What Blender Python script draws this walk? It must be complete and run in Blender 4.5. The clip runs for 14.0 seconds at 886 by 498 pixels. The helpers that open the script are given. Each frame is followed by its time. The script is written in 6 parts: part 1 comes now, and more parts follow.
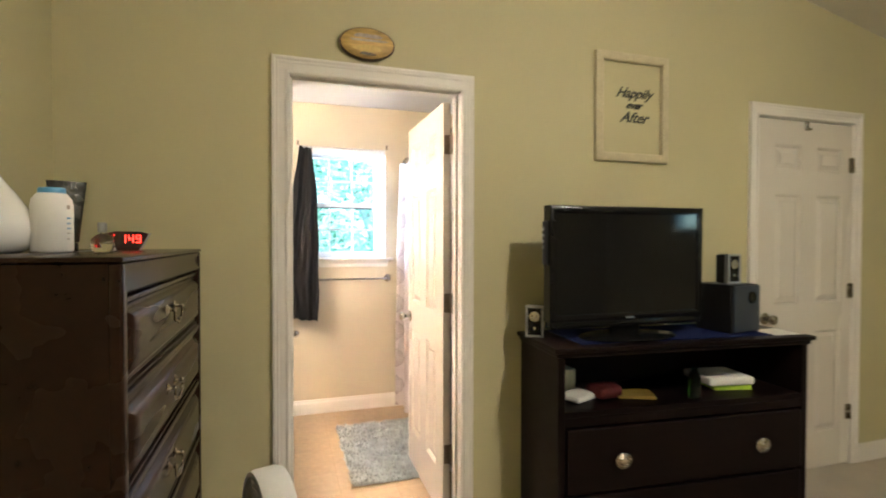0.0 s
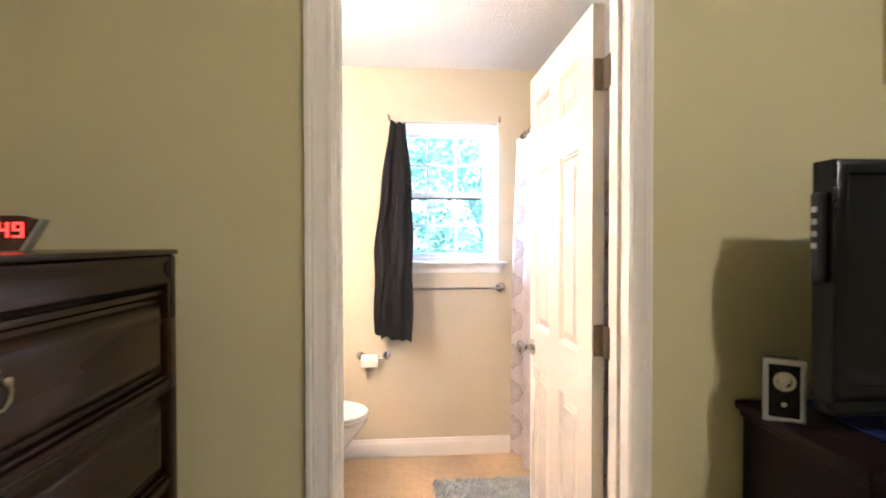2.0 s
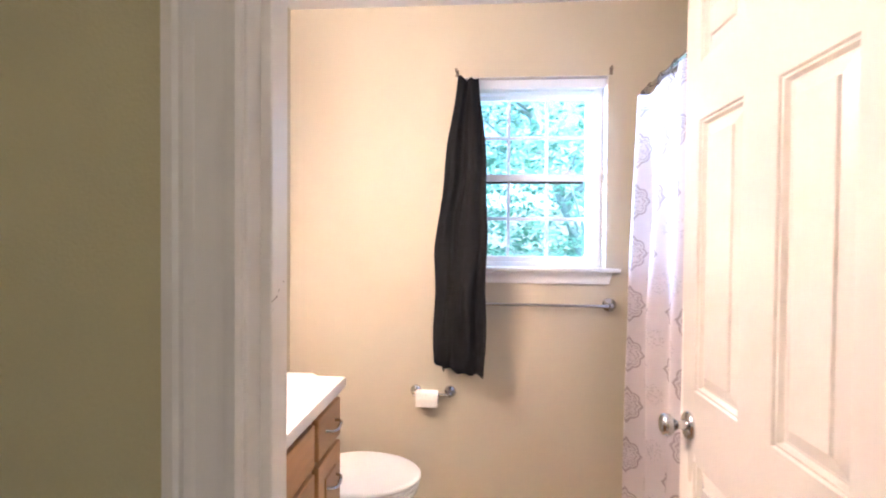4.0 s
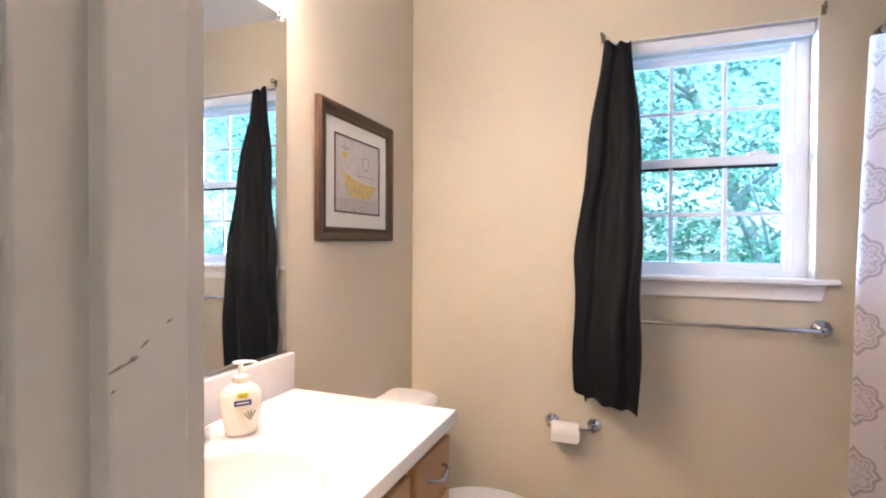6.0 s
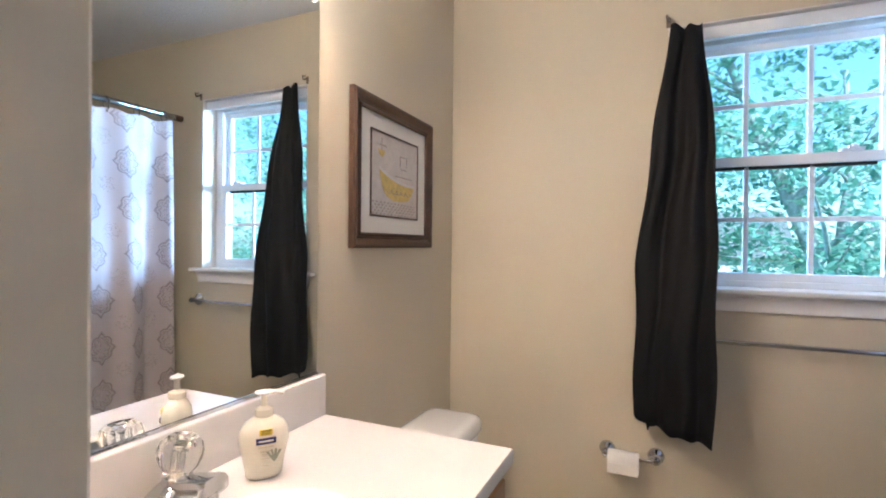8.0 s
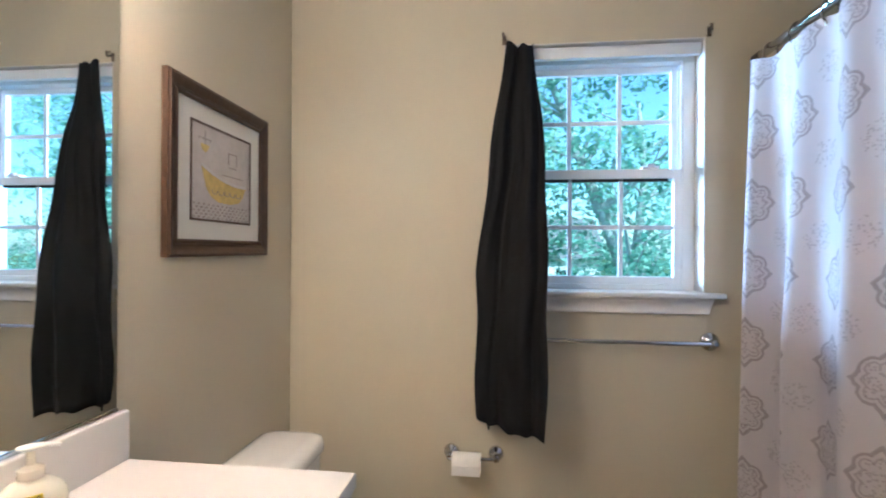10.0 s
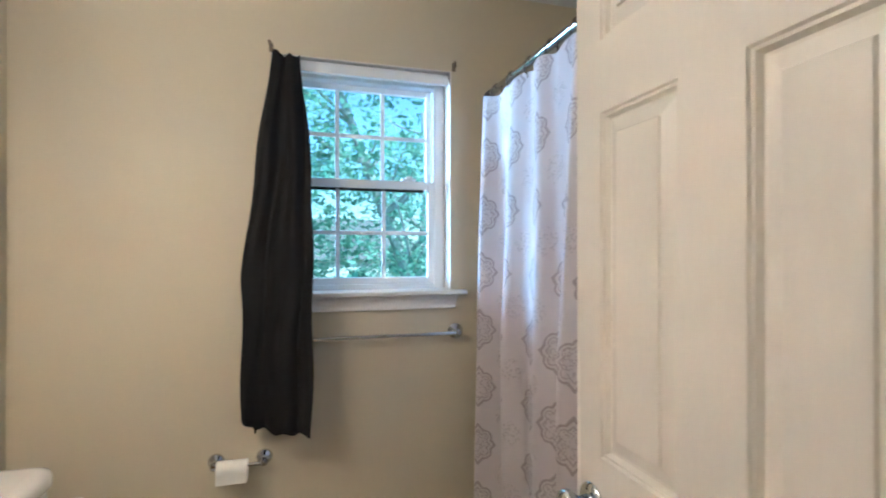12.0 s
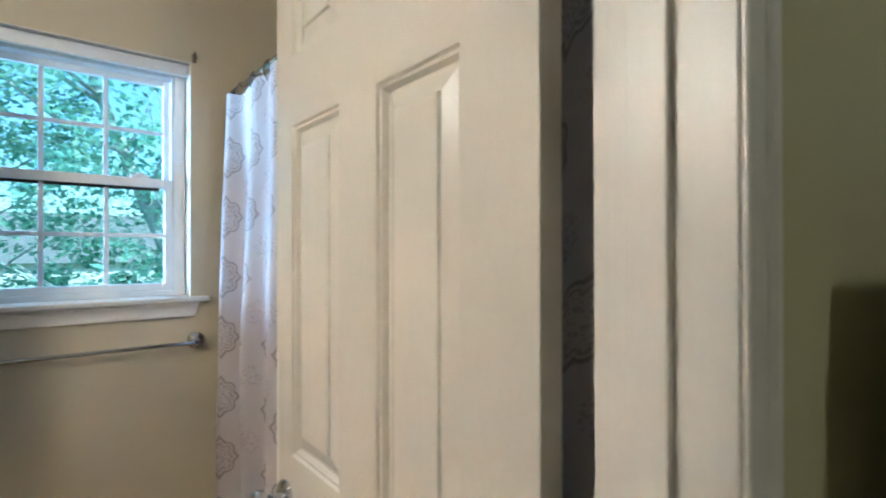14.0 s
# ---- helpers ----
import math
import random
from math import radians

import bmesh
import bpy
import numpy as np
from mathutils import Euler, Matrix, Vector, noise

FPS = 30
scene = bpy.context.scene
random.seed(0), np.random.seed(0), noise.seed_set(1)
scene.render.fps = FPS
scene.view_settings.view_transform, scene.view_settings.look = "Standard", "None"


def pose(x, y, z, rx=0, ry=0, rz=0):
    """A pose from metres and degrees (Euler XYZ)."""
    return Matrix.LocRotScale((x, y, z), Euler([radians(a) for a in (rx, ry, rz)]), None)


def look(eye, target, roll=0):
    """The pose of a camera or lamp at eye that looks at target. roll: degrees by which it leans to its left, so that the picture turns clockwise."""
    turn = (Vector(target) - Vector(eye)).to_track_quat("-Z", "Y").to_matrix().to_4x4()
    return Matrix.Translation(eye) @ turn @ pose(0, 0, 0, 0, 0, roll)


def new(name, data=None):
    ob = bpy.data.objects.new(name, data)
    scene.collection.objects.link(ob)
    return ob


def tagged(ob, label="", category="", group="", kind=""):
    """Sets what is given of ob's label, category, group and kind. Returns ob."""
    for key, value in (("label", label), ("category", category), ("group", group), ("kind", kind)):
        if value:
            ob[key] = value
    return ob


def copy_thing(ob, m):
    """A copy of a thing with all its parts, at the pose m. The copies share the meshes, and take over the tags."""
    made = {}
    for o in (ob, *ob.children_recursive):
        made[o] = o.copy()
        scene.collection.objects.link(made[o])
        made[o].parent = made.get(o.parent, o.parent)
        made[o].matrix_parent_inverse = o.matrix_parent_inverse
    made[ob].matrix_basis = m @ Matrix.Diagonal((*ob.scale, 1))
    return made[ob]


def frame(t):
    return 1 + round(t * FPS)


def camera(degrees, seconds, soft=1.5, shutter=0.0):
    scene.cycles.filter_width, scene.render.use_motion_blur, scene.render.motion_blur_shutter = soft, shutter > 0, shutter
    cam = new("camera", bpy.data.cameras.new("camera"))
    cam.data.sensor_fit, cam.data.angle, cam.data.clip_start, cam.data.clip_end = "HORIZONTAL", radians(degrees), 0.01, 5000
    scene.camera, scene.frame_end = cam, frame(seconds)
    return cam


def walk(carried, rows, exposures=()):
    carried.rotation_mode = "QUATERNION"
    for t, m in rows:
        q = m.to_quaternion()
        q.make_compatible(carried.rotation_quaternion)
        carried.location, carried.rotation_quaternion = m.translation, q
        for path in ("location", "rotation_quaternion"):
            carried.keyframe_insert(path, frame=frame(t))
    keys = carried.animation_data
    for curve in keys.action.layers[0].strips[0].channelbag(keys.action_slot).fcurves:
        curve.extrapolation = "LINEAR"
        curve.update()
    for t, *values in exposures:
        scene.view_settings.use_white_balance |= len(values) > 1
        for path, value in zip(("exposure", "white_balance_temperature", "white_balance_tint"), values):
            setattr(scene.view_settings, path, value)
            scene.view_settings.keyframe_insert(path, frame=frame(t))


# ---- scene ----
cam = camera(83.28, 14.0, 1.9, 0.4)
# seconds, eye x y z, yaw, pitch, roll
ROWS = [
    (0.0, 1.234, 0.669, 1.362, -17.78, -0.98, -0.10),
    (0.5, 1.272, 0.892, 1.346, -12.78, -1.00, 0.01),
    (1.0, 1.293, 1.106, 1.361, -8.48, -0.98, -0.00),
    (1.5, 1.367, 1.342, 1.343, -5.88, -0.85, 0.11),
    (2.0, 1.425, 1.566, 1.345, -4.66, -0.83, 0.08),
    (2.2, 1.436, 1.658, 1.346, -4.25, -0.80, 0.09),
    (4.3, 1.471, 2.436, 1.350, 7.35, -1.16, -0.45),
    (4.5, 1.470, 2.470, 1.354, 9.33, -0.95, -0.39),
    (5.0, 1.458, 2.563, 1.342, 13.16, -0.58, -0.30),
    (5.5, 1.476, 2.632, 1.348, 17.65, -0.88, -0.34),
    (6.0, 1.463, 2.691, 1.340, 21.03, -0.78, -0.28),
    (6.5, 1.449, 2.740, 1.349, 24.48, -0.78, -0.38),
    (7.0, 1.430, 2.784, 1.347, 27.02, -0.62, -0.34),
    (7.2, 1.406, 2.795, 1.354, 26.99, -0.76, -0.42),
    (9.3, 1.334, 2.878, 1.355, 13.81, 0.12, -0.32),
    (9.5, 1.339, 2.886, 1.363, 11.90, -0.04, -0.35),
    (10.0, 1.343, 2.892, 1.365, 6.81, 0.05, -0.34),
    (10.5, 1.365, 2.881, 1.370, 1.05, 0.10, -0.26),
    (11.0, 1.381, 2.861, 1.370, -4.70, 0.36, -0.21),
    (11.5, 1.414, 2.819, 1.376, -10.70, 0.32, -0.10),
    (12.0, 1.432, 2.780, 1.377, -16.44, 0.20, 0.01),
    (12.5, 1.469, 2.741, 1.379, -22.57, 0.23, -0.05),
    (13.0, 1.502, 2.708, 1.384, -28.25, 0.23, -0.01),
    (13.5, 1.536, 2.682, 1.384, -34.03, 0.25, 0.18),
    (14.0, 1.593, 2.645, 1.389, -38.87, 0.26, 0.06),
]
EXPOSURES = [(0.0, 2.78, 5980, 13), (2.2, 2.8, 5720, 19), (4.3, 2.27, 5550, 25), (5.0, 2.15, 5500, 24), (6.0, 1.88, 5450, 21), (7.2, 1.58, 5400, 17), (9.3, 1.22, 5200, 10), (11.5, 1.22, 5200, 8), (13.0, 1.10, 5180, 3), (14.0, 1.16, 5180, 2)]
walk(cam, [(t, pose(x, y, z, 90 + pitch, roll, yaw)) for t, x, y, z, yaw, pitch, roll in ROWS], EXPOSURES)

# ---- light ----
world = bpy.data.worlds.new("world")
scene.world = world
world.use_nodes = True
wn = world.node_tree
sky = wn.nodes.new("ShaderNodeTexSky")
sky.sky_type, sky.sun_disc = "NISHITA", False
sky.sun_elevation, sky.sun_rotation = radians(48), radians(150)
wn.links.new(sky.outputs["Color"], wn.nodes["Background"].inputs["Color"])
wn.nodes["Background"].inputs["Strength"].default_value = 0.15


def lamp(name, kind, power, colour, m, size=None, size_y=None, angle=None):
    data = bpy.data.lights.new(name, kind)
    data.energy, data.color = power, colour
    if kind == "AREA":
        data.shape, data.size, data.size_y = "RECTANGLE", size, size_y or size
    elif kind == "SUN":
        data.angle = angle
    else:
        data.shadow_soft_size = size
    ob = new(name, data)
    ob.matrix_world = m
    return ob


lamp("sun", "SUN", 5.0, (1.0, 0.95, 0.86), look((0, 0, 10), (-2.2, 3.8, 6.0)), angle=radians(0.5))
# open sky beside and above the bathroom window
lamp("bath_window_sky", "AREA", 255.0, (0.48, 0.72, 1.0), look((-0.55, 6.7, 1.68), (1.95, 4.4, 1.55)), 1.7, 0.9)
lamp("bath_window_sky_above", "AREA", 10.0, (0.55, 0.80, 1.0), look((1.75, 5.45, 2.75), (1.75, 4.3, 1.3)), 1.3, 0.7)
# daylight in the bedroom window, behind and beside the walker
lamp("bedroom_window_sky", "AREA", 0.35, (0.40, 0.85, 1.0), look((5.59, -0.40, 1.72), (0.0, -0.40, 1.7)), 0.62, 0.42)


# ---- materials ----
def mat(name, colour, rough=0.5, metal=0.0, vary=0.12, scale=6.0, fine=60.0, bump=0.05, bump_scale=None, coat=0.0,
        stretch=(1, 1, 1), alpha_random=False, sheen=0.0, trans=0.0, rough_vary=0.1, spec=0.5):
    """A surface with broad stains and fine grain in object space."""
    m = bpy.data.materials.new(name)
    m.use_nodes = True
    n, l = m.node_tree.nodes, m.node_tree.links
    b = n["Principled BSDF"]
    tc = n.new("ShaderNodeTexCoord")
    mp = n.new("ShaderNodeMapping")
    mp.inputs["Scale"].default_value = stretch
    l.new(tc.outputs["Object"], mp.inputs["Vector"])
    big, small = n.new("ShaderNodeTexNoise"), n.new("ShaderNodeTexNoise")
    big.inputs["Scale"].default_value, small.inputs["Scale"].default_value = scale, fine
    big.inputs["Detail"].default_value, small.inputs["Detail"].default_value = 4, 6
    for t in (big, small):
        l.new(mp.outputs["Vector"], t.inputs["Vector"])
    add = n.new("ShaderNodeMath")
    add.operation = "ADD"
    l.new(big.outputs["Fac"], add.inputs[0])
    l.new(small.outputs["Fac"], add.inputs[1])
    rng = n.new("ShaderNodeMapRange")
    rng.inputs["From Min"].default_value, rng.inputs["From Max"].default_value = 0.6, 1.4
    rng.inputs["To Min"].default_value, rng.inputs["To Max"].default_value = 1 - vary, 1 + vary
    l.new(add.outputs[0], rng.inputs["Value"])
    mul = n.new("ShaderNodeVectorMath")
    mul.operation = "SCALE"
    mul.inputs[0].default_value = colour
    l.new(rng.outputs["Result"], mul.inputs["Scale"])
    l.new(mul.outputs["Vector"], b.inputs["Base Color"])
    rr = n.new("ShaderNodeMapRange")
    rr.inputs["From Min"].default_value, rr.inputs["From Max"].default_value = 0.3, 0.7
    rr.inputs["To Min"].default_value, rr.inputs["To Max"].default_value = rough * (1 - rough_vary), min(1, rough * (1 + rough_vary))
    l.new(big.outputs["Fac"], rr.inputs["Value"])
    l.new(rr.outputs["Result"], b.inputs["Roughness"])
    b.inputs["Metallic"].default_value = metal
    b.inputs["Specular IOR Level"].default_value = spec
    b.inputs["Coat Weight"].default_value = coat
    b.inputs["Coat Roughness"].default_value = 0.15
    b.inputs["Sheen Weight"].default_value = sheen
    b.inputs["Transmission Weight"].default_value = trans
    if bump:
        bp = n.new("ShaderNodeBump")
        bp.inputs["Strength"].default_value, bp.inputs["Distance"].default_value = bump, 0.01
        if bump_scale:
            bt = n.new("ShaderNodeTexNoise")
            bt.inputs["Scale"].default_value, bt.inputs["Detail"].default_value = bump_scale, 5
            l.new(mp.outputs["Vector"], bt.inputs["Vector"])
            l.new(bt.outputs["Fac"], bp.inputs["Height"])
        else:
            l.new(small.outputs["Fac"], bp.inputs["Height"])
        l.new(bp.outputs["Normal"], b.inputs["Normal"])
    return m


def glow(name, colour, strength):
    m = bpy.data.materials.new(name)
    m.use_nodes = True
    b = m.node_tree.nodes["Principled BSDF"]
    b.inputs["Base Color"].default_value = (*colour, 1)
    b.inputs["Emission Color"].default_value = (*colour, 1)
    b.inputs["Emission Strength"].default_value = strength
    return m


def clear(name, colour=(1, 1, 1), rough=0.0, ior=1.45):
    m = bpy.data.materials.new(name)
    m.use_nodes = True
    b = m.node_tree.nodes["Principled BSDF"]
    b.inputs["Base Color"].default_value = (*colour, 1)
    b.inputs["Transmission Weight"].default_value = 1.0
    b.inputs["Roughness"].default_value = rough
    b.inputs["IOR"].default_value = ior
    return m


PAINT = mat("khaki_wall_paint", (0.505, 0.458, 0.262), 0.62, vary=0.03, scale=1.6, fine=220, bump=0.10, bump_scale=260)
BATH_PAINT = mat("beige_wall_paint", (0.58, 0.505, 0.365), 0.5, vary=0.03, scale=1.6, fine=220, bump=0.10, bump_scale=260)
CEIL = mat("white_ceiling_paint", (0.72, 0.70, 0.66), 0.9, vary=0.04, scale=3, fine=160, bump=0.5, bump_scale=90)
TRIM = mat("white_gloss_trim", (0.74, 0.70, 0.645), 0.32, vary=0.03, scale=3, fine=90, bump=0.03, stretch=(1, 1, 0.2))
DOOR = mat("white_door_paint", (0.66, 0.61, 0.535), 0.26, vary=0.025, scale=2, fine=120, bump=0.04, stretch=(1, 1, 0.15))
VINYL = mat("white_window_vinyl", (0.82, 0.83, 0.85), 0.35, vary=0.02, bump=0.0)
ESPRESSO = mat("espresso_stained_wood", (0.0165, 0.0060, 0.0028), 0.27, vary=0.35, scale=3, fine=45, bump=0.05, stretch=(1, 0.12, 1), spec=0.25)
ESPRESSO_Z = mat("dark_mahogany_wood", (0.006, 0.0028, 0.0025), 0.42, vary=0.35, scale=3, fine=45, bump=0.05, stretch=(0.12, 1, 1), spec=0.11)
MAPLE = mat("honey_maple_wood", (0.42, 0.215, 0.085), 0.38, vary=0.18, scale=4, fine=50, bump=0.05, stretch=(1, 0.15, 1), coat=0.2)
FRAME_WOOD = mat("brown_frame_wood", (0.070, 0.032, 0.013), 0.5, vary=0.35, scale=8, fine=70, bump=0.12)
CARPET = mat("beige_carpet", (0.47, 0.40, 0.28), 0.95, vary=0.2, scale=5, fine=260, bump=0.9, bump_scale=330, sheen=0.2)
MARBLE = mat("white_cultured_marble", (0.76, 0.72, 0.68), 0.16, vary=0.02, scale=4, fine=20, bump=0.0, coat=0.3)
PORCELAIN = mat("white_porcelain", (0.84, 0.81, 0.76), 0.12, vary=0.015, bump=0.0, coat=0.4)
CHROME = mat("polished_chrome", (0.54, 0.54, 0.55), 0.06, 1.0, vary=0.02, bump=0.0)
NICKEL = mat("antique_pewter", (0.31, 0.275, 0.22), 0.26, 1.0, vary=0.25, scale=30, fine=150, bump=0.05)
BRONZE = mat("aged_bronze_hinge", (0.20, 0.155, 0.115), 0.42, 0.8, vary=0.25, scale=30, fine=120, bump=0.06)
BLACK_CLOTH = mat("black_woven_cloth", (0.0062, 0.0058, 0.0060), 0.7, vary=0.3, scale=9, fine=380, bump=0.22, bump_scale=420, spec=0.24)
RUG = mat("blue_grey_shag", (0.50, 0.53, 0.53), 0.95, vary=0.34, scale=14, fine=120, bump=0.6, bump_scale=190, sheen=0.25)
BLACK_GLOSS = mat("black_gloss_plastic", (0.006, 0.006, 0.006), 0.16, vary=0.1, bump=0.0, spec=0.22)
BLACK_MATT = mat("black_matt_plastic", (0.008, 0.008, 0.009), 0.5, vary=0.15, fine=200, bump=0.05, spec=0.25)
SCREEN = mat("dark_tv_panel", (0.006, 0.006, 0.007), 0.07, vary=0.05, bump=0.0, spec=0.28)
SILVER = mat("silver_plastic", (0.34, 0.34, 0.33), 0.35, 0.6, vary=0.05, bump=0.0)
WHITE_PLASTIC = mat("white_plastic", (0.78, 0.76, 0.72), 0.35, vary=0.03, bump=0.0)
CREAM_PLASTIC = mat("ivory_soap_plastic", (0.84, 0.775, 0.64), 0.22, vary=0.05, scale=14, bump=0.0, coat=0.2)
BLUE_CAP = mat("blue_cap_plastic", (0.09, 0.30, 0.52), 0.35, vary=0.05, bump=0.0)
PAPER = mat("white_paper", (0.78, 0.75, 0.68), 0.8, vary=0.05, scale=12, bump=0.05)
TISSUE = mat("white_tissue", (0.84, 0.80, 0.72), 0.95, vary=0.05, scale=25, fine=220, bump=0.2, bump_scale=300)
MAT_BOARD = mat("cream_mat_board", (0.74, 0.71, 0.63), 0.85, vary=0.02, bump=0.05)
PRINT = mat("grey_print_paper", (0.55, 0.49, 0.44), 0.8, vary=0.12, scale=18, bump=0.03)
INK = mat("grey_print_ink", (0.36, 0.305, 0.26), 0.8, vary=0.3, scale=40, bump=0.0)
YELLOW_INK = mat("yellow_print_ink", (0.60, 0.44, 0.14), 0.8, vary=0.2, scale=50, bump=0.0)
PAPER_AGED = mat("aged_grey_glaze", (0.42, 0.37, 0.27), 0.5, vary=0.3, scale=30, bump=0.05)
RED = mat("dark_red_cloth", (0.075, 0.006, 0.006), 0.8, vary=0.3, scale=20, bump=0.2)
YELLOW = mat("yellow_book_cover", (0.26, 0.18, 0.035), 0.5, vary=0.15, scale=20, bump=0.0)
LIME = mat("lime_green_cover", (0.42, 0.62, 0.05), 0.5, vary=0.08, bump=0.0)
NAVY = mat("navy_blue_runner", (0.010, 0.017, 0.070), 0.95, vary=0.25, scale=14, fine=320, bump=0.3, bump_scale=350, spec=0.1)
FOIL = mat("dark_foil_pouch", (0.035, 0.032, 0.025), 0.24, 0.6, vary=0.4, scale=20, fine=60, bump=0.35)
AMBER = mat("amber_glazed_plaque", (0.46, 0.30, 0.09), 0.4, vary=0.6, scale=9, fine=50, bump=0.1, stretch=(0.35, 1, 1.6))
DARK_EDGE = mat("dark_brown_rim", (0.06, 0.035, 0.02), 0.4, vary=0.2, bump=0.05)
CREAM_WOOD = mat("distressed_cream_wood", (0.54, 0.47, 0.30), 0.6, vary=0.14, scale=14, fine=90, bump=0.15)
BLACK_INK = mat("black_lettering", (0.018, 0.017, 0.014), 0.5, vary=0.1, bump=0.0)
SCUFF = mat("grey_scuff_mark", (0.36, 0.31, 0.26), 0.7, vary=0.4, scale=80, bump=0.1)
GLASS = clear("clear_glass")
ACRYLIC = clear("clear_acrylic", (0.98, 0.975, 0.96), 0.06, 1.30)
GREEN_GLASS = clear("green_bottle_glass", (0.12, 0.32, 0.26), 0.05)
LED = glow("red_led", (1.0, 0.03, 0.015), 0.9)
BULB = glow("frosted_lamp_glass", (1.0, 0.84, 0.67), 22.0)
CEIL_BULB = glow("ceiling_lamp_glass", (1.0, 0.88, 0.68), 76.0)
GRASS = mat("lawn_grass", (0.07, 0.12, 0.035), 0.9, vary=0.4, scale=2, fine=30, bump=0.5)
BARK = mat("grey_bark", (0.34, 0.34, 0.32), 0.9, vary=0.4, scale=8, fine=40, bump=0.8, stretch=(1, 1, 0.25))
SIDING = mat("pale_siding", (0.62, 0.60, 0.56), 0.7, vary=0.05, bump=0.05)
ROOF = mat("grey_roof_shingle", (0.16, 0.15, 0.14), 0.9, vary=0.25, scale=6, bump=0.3)
STRIP = mat("dark_gap_strip", (0.02, 0.017, 0.012), 0.8, vary=0.1, bump=0.0)

MIRROR = bpy.data.materials.new("silvered_mirror")
MIRROR.use_nodes = True
_b = MIRROR.node_tree.nodes["Principled BSDF"]
_b.inputs["Base Color"].default_value, _b.inputs["Metallic"].default_value, _b.inputs["Roughness"].default_value = (0.88, 0.9, 0.89, 1), 1.0, 0.0


def pane_material():
    m = bpy.data.materials.new("window_pane_glass")
    m.use_nodes = True
    n, l = m.node_tree.nodes, m.node_tree.links
    out = n["Material Output"]
    n.remove(n["Principled BSDF"])
    tr, gl, mx, lw, pw = (n.new("ShaderNodeBsdfTransparent"), n.new("ShaderNodeBsdfGlossy"), n.new("ShaderNodeMixShader"), n.new("ShaderNodeLayerWeight"), n.new("ShaderNodeMath"))
    gl.inputs["Roughness"].default_value = 0.02
    lw.inputs["Blend"].default_value = 0.5
    pw.operation = "POWER"
    pw.inputs[1].default_value = 4.0
    ad = n.new("ShaderNodeMath")
    ad.operation = "MULTIPLY_ADD"
    ad.inputs[1].default_value, ad.inputs[2].default_value = 0.5, 0.03
    tr.inputs["Color"].default_value = (0.80, 0.97, 1.0, 1)
    l.new(lw.outputs["Facing"], pw.inputs[0])
    l.new(pw.outputs[0], ad.inputs[0])
    l.new(ad.outputs[0], mx.inputs["Fac"])
    l.new(tr.outputs["BSDF"], mx.inputs[1])
    l.new(gl.outputs["BSDF"], mx.inputs[2])
    l.new(mx.outputs["Shader"], out.inputs["Surface"])
    return m


PANE = pane_material()


def tile_material():
    """Warm mottled vinyl tile, 0.305 m squares with a faint seam."""
    m = mat("tan_vinyl_tile", (0.52, 0.375, 0.225), 0.34, vary=0.16, scale=5, fine=26, bump=0.06)
    n, l = m.node_tree.nodes, m.node_tree.links
    b = n["Principled BSDF"]
    src = b.inputs["Base Color"].links[0].from_socket
    tc = n.new("ShaderNodeTexCoord")
    br = n.new("ShaderNodeTexBrick")
    br.offset, br.inputs["Scale"].default_value = 0.0, 1.0
    br.inputs["Brick Width"].default_value, br.inputs["Row Height"].default_value = 0.305, 0.305
    br.inputs["Mortar Size"].default_value, br.inputs["Mortar Smooth"].default_value = 0.0022, 0.6
    br.inputs["Color1"].default_value, br.inputs["Color2"].default_value = (1, 1, 1, 1), (0.93, 0.92, 0.89, 1)
    br.inputs["Mortar"].default_value = (0.82, 0.77, 0.70, 1)
    l.new(tc.outputs["Object"], br.inputs["Vector"])
    mx = n.new("ShaderNodeVectorMath")
    mx.operation = "MULTIPLY"
    l.new(src, mx.inputs[0])
    l.new(br.outputs["Color"], mx.inputs[1])
    l.new(mx.outputs["Vector"], b.inputs["Base Color"])
    return m


TILE = tile_material()


def leaf_material():
    m = mat("broad_leaves", (0.055, 0.125, 0.03), 0.5, vary=0.1, bump=0.0)
    n, l = m.node_tree.nodes, m.node_tree.links
    b = n["Principled BSDF"]
    geo = n.new("ShaderNodeNewGeometry")
    ramp = n.new("ShaderNodeValToRGB")
    ramp.color_ramp.elements[0].color, ramp.color_ramp.elements[1].color = (0.13, 0.29, 0.22, 1), (0.50, 0.68, 0.52, 1)
    l.new(geo.outputs["Random Per Island"], ramp.inputs["Fac"])
    l.new(ramp.outputs["Color"], b.inputs["Base Color"])
    tl, mx = n.new("ShaderNodeBsdfTranslucent"), n.new("ShaderNodeMixShader")
    mx.inputs["Fac"].default_value = 0.65
    l.new(ramp.outputs["Color"], tl.inputs["Color"])
    l.new(b.outputs["BSDF"], mx.inputs[1])
    l.new(tl.outputs["BSDF"], mx.inputs[2])
    l.new(mx.outputs["Shader"], n["Material Output"].inputs["Surface"])
    return m


LEAF = leaf_material()


